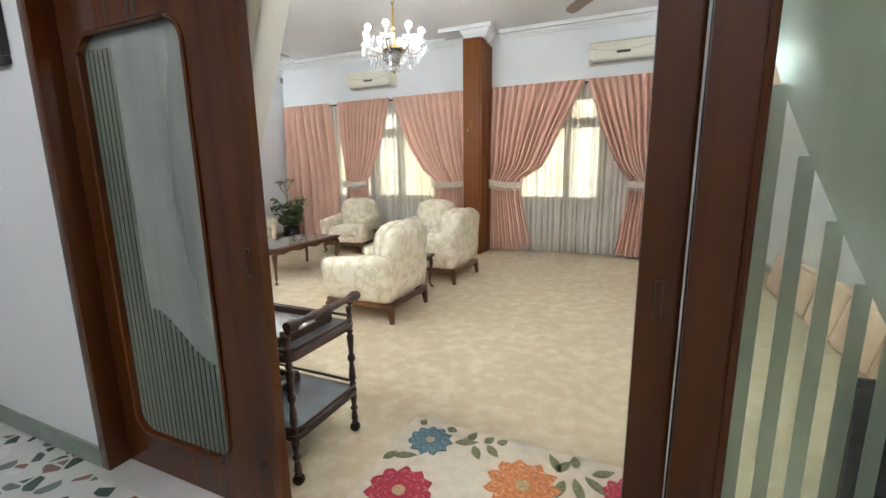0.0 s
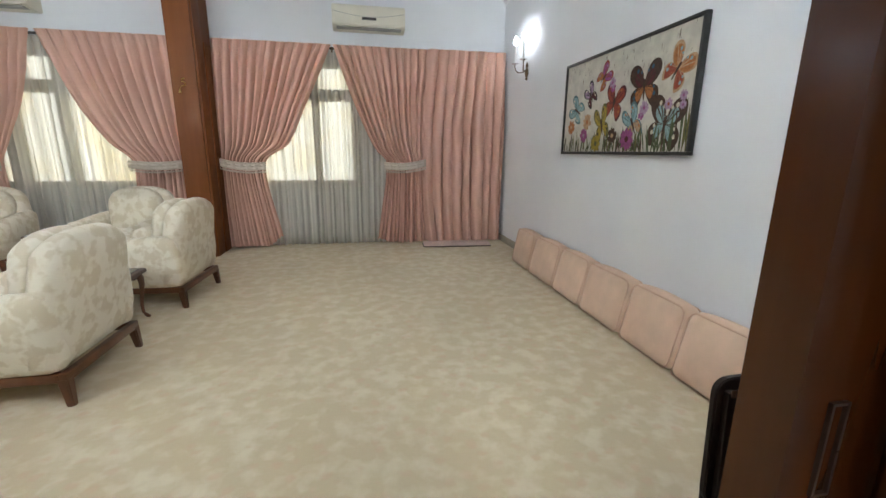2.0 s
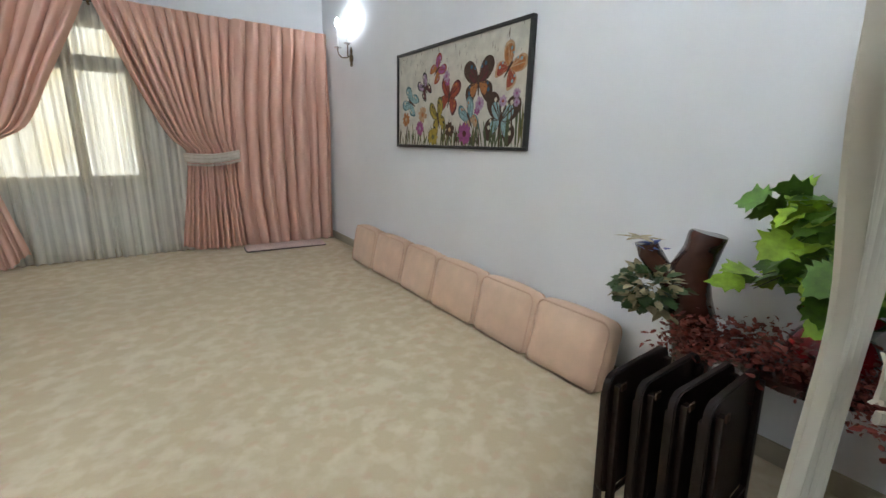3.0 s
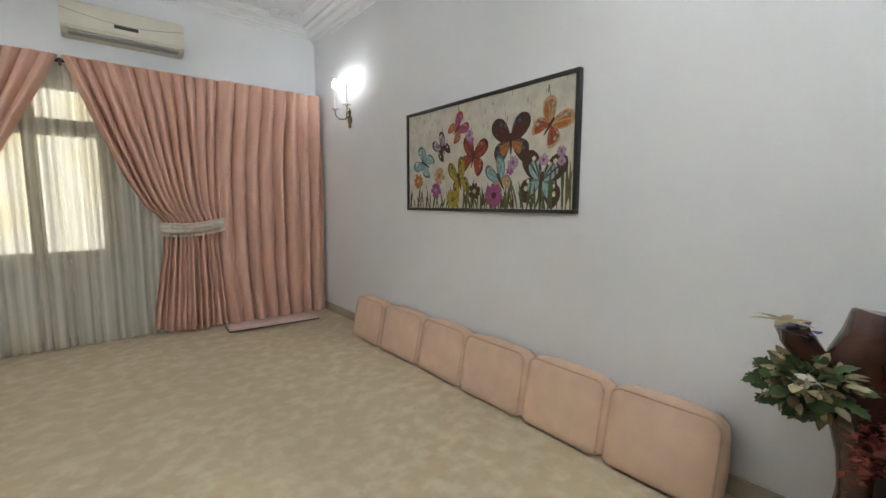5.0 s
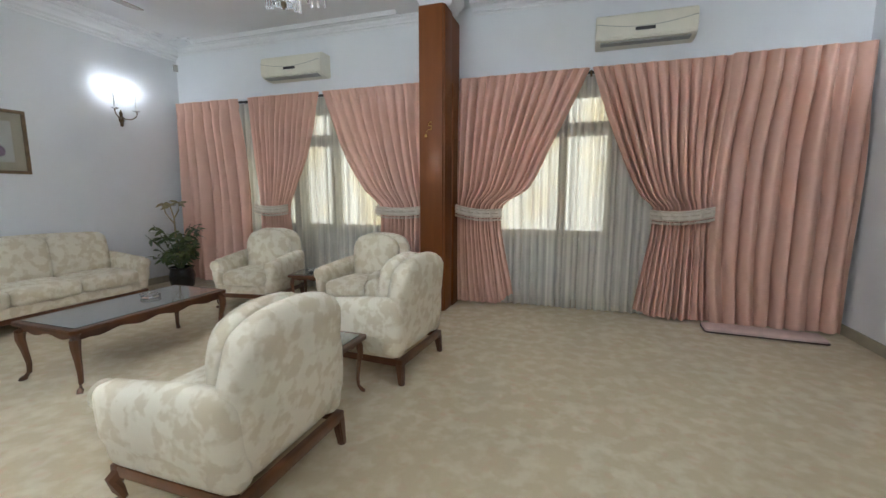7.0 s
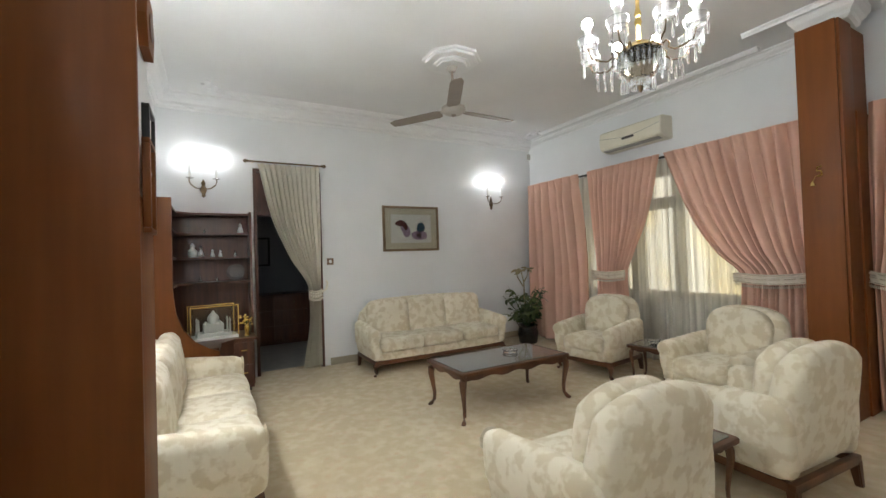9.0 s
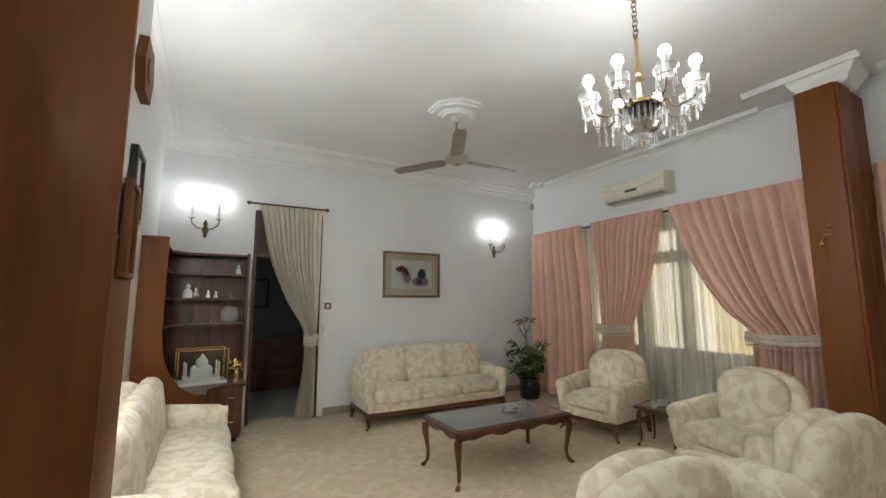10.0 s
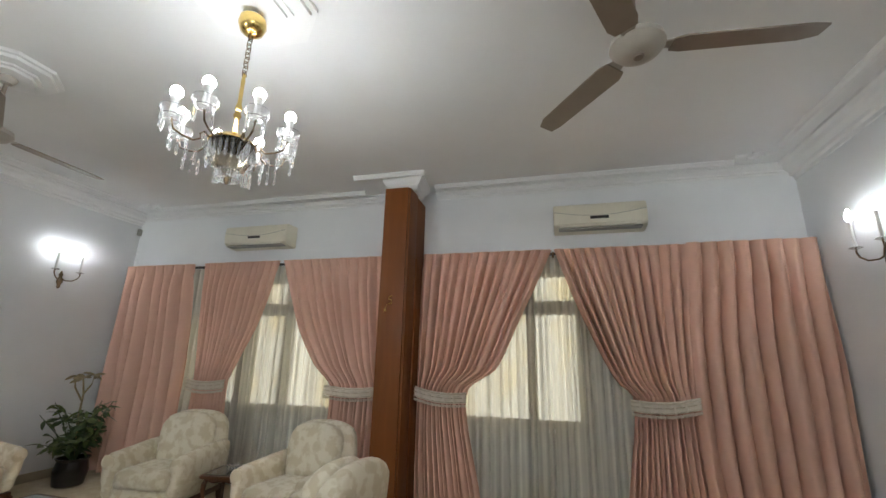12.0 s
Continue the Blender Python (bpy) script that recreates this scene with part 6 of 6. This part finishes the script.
for x in (-cw / 2, cw / 2):
    part("edge_strip", cbox(x - 0.005, x + 0.005, -cdp / 2 + 0.005, cdp / 2 - 0.005, chh - 0.01, chh), BRASS, tm)
    g = part("glass_side", cbox(x - 0.001, x + 0.001, -cdp / 2 + 0.005, cdp / 2 - 0.005, 0.03, chh - 0.01), PANE, tm)
    g.visible_shadow = False
tj = part("palace_model", cbox(-0.10, 0.10, -0.17, 0.17, 0.03, 0.07), PORCELAIN, tm, "white model palace with dome and towers")
part("hall", cbox(-0.06, 0.06, -0.10, 0.10, 0.07, 0.17, bevel=0.012), PORCELAIN, tj)
part("dome", lathe(B(), [(0.05, 0.17), (0.052, 0.19), (0.062, 0.22), (0.052, 0.255), (0.025, 0.28), (0.004, 0.315)], 16), PORCELAIN, tj)
for x in (-0.08, 0.08):
    for y in (-0.155, 0.155):
        part("tower", lathe(B(), [(0.012, 0.07), (0.009, 0.19), (0.014, 0.195), (0.01, 0.215), (0.002, 0.235)], 10, Matrix.Translation((x, y, 0))), PORCELAIN, tj)
        part("small_dome", lathe(B(), [(0.018, 0.15), (0.02, 0.165), (0.012, 0.18), (0.003, 0.195)], 10, Matrix.Translation((x * 0.5, y * 0.45, 0))), PORCELAIN, tj)
bv = empty("brass_vase", pose(-6.02, 2.31, 0.611), "brass vase with gilt flowers on the cabinet", "vase")
part("vase", lathe(B(), [(0.03, 0), (0.018, 0.03), (0.026, 0.07), (0.03, 0.10), (0.018, 0.13), (0.026, 0.145)], 16), BRASS, bv)
bl = B()
rr = random.Random(3)
for i in range(26):
    soft(bl, (rr.gauss(0, 0.03), rr.gauss(0, 0.03), 0.19 + rr.gauss(0, 0.03)), (0.03, 0.03, 0.022), 0.009, n=2)
part("flowers", bl, BRASS, bv, "gilt flower heads")["kind"] = "stuff"
part("flower_stem", tube(B(), [(0, 0, 0.12), (0.005, 0, 0.18)], 0.008, 6), LEAFDARK, bv)


# ---- plants ----
def leafshape(bm, m, length, width, lobes=0):
    """A leaf folded a little along its rib; lobes gives a maple outline."""
    if lobes:
        ol = [(0, 0), (0.03, -0.30), (0.10, -0.36), (0.17, -0.62), (0.28, -0.40), (0.40, -0.52), (0.50, -0.70), (0.57, -0.40), (0.70, -0.38), (0.80, -0.30), (0.83, -0.14), (1, 0)]
    else:
        ol = [(0, 0), (0.12, -0.28), (0.32, -0.48), (0.55, -0.46), (0.8, -0.26), (1, 0)]
    rib = [bm.verts.new(m @ Vector((x * length, 0, -0.22 * length * x * x))) for x, _ in ol]
    for s in (-1, 1):
        ed = [rib[0]] + [bm.verts.new(m @ Vector((x * length, s * -w * width * (1.5 if lobes else 1), -0.22 * length * x * x + abs(w) * width * 0.25))) for x, w in ol[1:-1]] + [rib[-1]]
        for i in range(len(ol) - 1):
            q = [rib[i], rib[i + 1], ed[i + 1], ed[i]]
            u = []
            for v in q:
                if v not in u:
                    u.append(v)
            if len(u) > 2:
                bm.faces.new(u if s > 0 else u[::-1])


def aim(p, d, roll):
    d = Vector(d).normalized()
    q = d.to_track_quat("X", "Z").to_matrix().to_4x4()
    return Matrix.Translation(p) @ q @ pose(0, 0, 0, roll)


pl = empty("potted_plant", pose(-5.93, 6.42, 0) @ Matrix.Diagonal((1.1, 1.1, 1.04, 1)), "leafy artificial plant in a dark pot", "potted plant")
part("pot", lathe(B(), [(0.10, 0), (0.13, 0.02), (0.15, 0.16), (0.13, 0.26), (0.15, 0.29), (0.135, 0.29), (0.12, 0.25), (0.01, 0.24)], 24), POT, pl, "dark glazed pot")
rp = random.Random(8)
stems, dark, green = B(), B(), B()
for k in range(17):
    a, h = rp.uniform(0, 6.28), rp.uniform(0.18, 0.62)
    o = rp.uniform(0.12, 0.40)
    p0, p1 = Vector((0, 0, 0.24)), Vector((o * math.cos(a), o * math.sin(a), 0.26 + h))
    mid = (p0 + p1) / 2 + Vector((0.02 * math.sin(k), 0.02 * math.cos(k), 0.05))
    tube(stems, [p0, mid, p1], [0.008, 0.006, 0.003], 5)
    for j in range(15):
        u = rp.uniform(0.3, 1.0)
        p = p0.lerp(mid, u * 2) if u < 0.5 else mid.lerp(p1, u * 2 - 1)
        b_ = rp.uniform(0, 6.28)
        leafshape(dark if rp.random() < 0.5 else green, aim(p, (math.cos(b_), math.sin(b_), rp.uniform(-0.8, 0.4)), rp.uniform(-60, 60)), rp.uniform(0.08, 0.15), rp.uniform(0.035, 0.06))
part("stems", stems, LEAFDARK, pl)
part("leaves", dark, LEAFDARK, pl, "dark green leaves")
part("leaves", green, mat("olive leaf", (0.10, 0.14, 0.035), 0.4, scale=30, vary=0.5, bump=0.1), pl, "olive green leaves")
tall = B()
tube(tall, [(0.0, 0, 0.25), (-0.03, -0.02, 0.7), (-0.02, -0.03, 0.95), (-0.06, -0.04, 1.12)], [0.012, 0.011, 0.010, 0.008], 6)
tube(tall, [(-0.02, -0.03, 0.95), (0.05, -0.02, 1.05), (0.07, -0.02, 1.15)], [0.009, 0.008, 0.006], 6)
tube(tall, [(-0.03, -0.03, 0.88), (-0.12, -0.06, 1.02), (-0.15, -0.06, 1.14)], [0.009, 0.008, 0.006], 6)
part("branch", tall, LEAFGOLD, pl, "bare tan branch")
dried = B()
for p in ((-0.06, -0.04, 1.12), (0.07, -0.02, 1.15), (-0.15, -0.06, 1.14)):
    for j in range(9):
        b_ = rp.uniform(0, 6.28)
        leafshape(dried, aim(p, (math.cos(b_), math.sin(b_), rp.uniform(-0.4, 0.6)), rp.uniform(-60, 60)), rp.uniform(0.08, 0.14), 0.045)
part("dried_leaf", dried, LEAFGOLD, pl, "tan dried leaves")

# driftwood stand with artificial leaves by the doors
dwd = empty("driftwood_stand", pose(1.56, 2.05, 0) @ Matrix.Diagonal((1.4, 1.4, 0.90, 1)), "varnished driftwood trunk dressed with artificial flowers", "plant stand")


def knotty(bm, pts, radii, seed):
    tube(bm, pts, radii, 14)
    for v in bm.verts:
        k = noise.noise(v.co * 11 + Vector((seed, 0, 0)))
        v.co += Vector((noise.noise(v.co * 9), noise.noise(v.co * 9 + Vector((5, 0, 0))), 0)) * 0.018 + Vector((0, 0, 0.004 * k))
    return bm


part("trunk", knotty(B(), [(0.04, -0.07, 0.0), (0.04, -0.065, 0.06), (0.035, -0.06, 0.2), (0.03, -0.06, 0.4), (0.03, -0.055, 0.55), (0.02, -0.045, 0.68), (0.01, -0.03, 0.8), (0.0, -0.02, 0.88), (-0.01, -0.03, 0.95), (0.0, -0.045, 1.04), (0.005, -0.055, 1.115), (0.006, -0.056, 1.12)], [0.10, 0.08, 0.066, 0.06, 0.058, 0.062, 0.066, 0.064, 0.056, 0.054, 0.054, 0.050], 1), BARK, dwd, "varnished knotty trunk")
part("side_branch", knotty(B(), [(0.0, 0.0, 0.84), (-0.03, 0.06, 0.93), (-0.05, 0.09, 0.99), (-0.055, 0.10, 1.04)], [0.05, 0.042, 0.04, 0.034], 2), BARK, dwd)
part("low_branch", knotty(B(), [(0.03, -0.05, 0.50), (0.02, -0.16, 0.60), (-0.03, -0.28, 0.63)], [0.05, 0.045, 0.05], 3), BARK, dwd)
plat = part("shelf", lathe(B(), [(0.10, 0.63), (0.16, 0.645), (0.16, 0.675), (0.02, 0.68)], 16, Matrix.Translation((-0.015, -0.335, 0))), BARK, dwd, "flat wooden shelf")
gold, gd = B(), B()
for i in range(230):
    d = Vector((rp.gauss(0, 1), rp.gauss(0, 1), rp.gauss(0, 1))).normalized()
    p = Vector((-0.09, 0.05, 0.84)) + Vector((d.x * 0.09, d.y * 0.09, d.z * 0.11)) * rp.uniform(0.4, 1)
    leafshape(gold if i % 2 == 0 else gd, aim(p, d + Vector((0, 0, -0.2)), rp.uniform(-80, 80)), rp.uniform(0.03, 0.055), rp.uniform(0.02, 0.03), 1 if i % 2 else 0)
part("dried_bunch", gold, LEAFGOLD, dwd, "pale gold artificial leaves")["kind"] = "stuff"
part("leaf_bunch", gd, LEAFDARK, dwd, "dark artificial leaves")["kind"] = "stuff"
for at, dip, size in (((-0.075, 0.105, 1.06), 0.3, 0.075), ((-0.02, 0.02, 0.72), -0.3, 0.08)):
    star = B()
    for j in range(6):
        leafshape(star, aim(at, (math.cos(j * 1.05), math.sin(j * 1.05), dip), 0), size, size * 0.35)
    part("pale_flower", star, LEAFGOLD, dwd, "pale dried star flower")
bb = B()
for j in range(14):
    leafshape(bb, aim((-0.06 + rp.gauss(0, 0.018), 0.075 + rp.gauss(0, 0.018), 1.03 + rp.gauss(0, 0.012)), (rp.gauss(0, 1), rp.gauss(0, 1), 0.4), rp.uniform(-40, 40)), 0.04, 0.022)
part("blue_flower", bb, FLOWERBLUE, dwd, "deep blue cloth flower")
rp2 = empty("red_pot", pose(1.57, 1.53, 0.622), "glossy red pot holding artificial maple leaves", "plant pot")
part("pot", lathe(B(), [(0.07, 0), (0.11, 0.02), (0.125, 0.07), (0.10, 0.115), (0.085, 0.13), (0.10, 0.165), (0.118, 0.185), (0.108, 0.185), (0.08, 0.14), (0.02, 0.13)], 28), REDPOT, rp2, "glossy red glazed pot")
lime, green, stem = B(), B(), B()
tube(stem, [(0, 0, 0.13), (-0.01, 0.02, 0.3), (0.0, 0.0, 0.45)], [0.009, 0.008, 0.006], 6)
for k in range(30):
    a = 2 * math.pi * k / 30 + rp.uniform(-0.2, 0.2)
    reach, up = rp.uniform(0.14, 0.46), rp.uniform(0.20, 0.62)
    root = Vector((0, 0.0, rp.uniform(0.2, 0.42)))
    end = Vector((reach * math.cos(a) * 0.42 - 0.02, reach * math.sin(a) * 0.76 - 0.01, up))
    mid = root.lerp(end, 0.5) + Vector((0, 0, 0.05))
    tube(stem, [root, mid, end], [0.0025, 0.002, 0.0015], 5)
    for j in range(5):
        p = root.lerp(end, 0.45 + 0.14 * j) + Vector((rp.gauss(0, 0.02), rp.gauss(0, 0.02), rp.gauss(0.02, 0.02)))
        b_ = a + rp.uniform(-1.2, 1.2)
        leafshape(lime if (rp.random() < 0.3 or (j == 4 and k % 2)) else green, aim(p, (math.cos(b_), math.sin(b_), rp.uniform(-0.7, 0.3)), rp.uniform(-45, 45)), rp.uniform(0.10, 0.15), rp.uniform(0.06, 0.085), 1)
part("stems", stem, LEAFDARK, rp2)["kind"] = "stuff"
part("leaves", green, LEAFGREEN, rp2, "green maple leaves")
part("leaves", lime, LEAFLIME, rp2, "lime green maple leaves")
rf = B()
for i in range(1900):
    u = rp.uniform(-1, 1)
    c_ = Vector((-0.10 + 0.06 * rp.gauss(0, 1), -0.30 - 0.26 * u, 0.735 + rp.gauss(0, 0.045) - 0.07 * u * u))
    q_ = rp.uniform(0.006, 0.016)
    leafshape(rf, aim(c_, (rp.gauss(0, 1), rp.gauss(0, 1), rp.gauss(0, 1)), rp.uniform(-90, 90)), q_ * 1.7, q_ * 1.0)
part("dried_flower", rf, REDFLOWER, dwd, "rust-red dried flowers")["kind"] = "stuff"

# ---- folded tray tables in a stand ----
def folding_table(m):
    t = empty("folding_table", m, "black-brown wooden tray table folded upright", "folding table", "folded tray tables")
    part("tabletop", slab(B(), [(x + 0.20, z + 0.415) for x, z in rounded(0.40, 0.44, 0.05)], -0.012, 0.012, pose(0, 0, 0, 90), bevel=0.004), BLACKWOOD, t)
    for x in (0.04, 0.36):
        part("leg", cbox(x - 0.016, x + 0.016, -0.034, -0.014, 0.0, 0.60, bevel=0.004), BLACKWOOD, t)
        part("leg", cbox(x - 0.016, x + 0.016, 0.014, 0.030, 0.0, 0.56, bevel=0.004), BLACKWOOD, t)
    part("crossbar", tube(B(), [(0.04, -0.024, 0.20), (0.36, -0.024, 0.20)], 0.009, 8), BLACKWOOD, t)
    part("clip", cbox(0.03, 0.06, -0.040, -0.034, 0.585, 0.61, bevel=0.003), STEEL, t, "dark metal clip")
    return t


ft = folding_table(pose(0.84, 1.87, 0, -3, 0, 2))
for i, (x, y, r) in enumerate(((0.885, 1.785, 1), (0.915, 1.70, -1), (0.945, 1.615, 2))):
    copy_thing(ft, pose(x, y, 0, -3, 0, r))
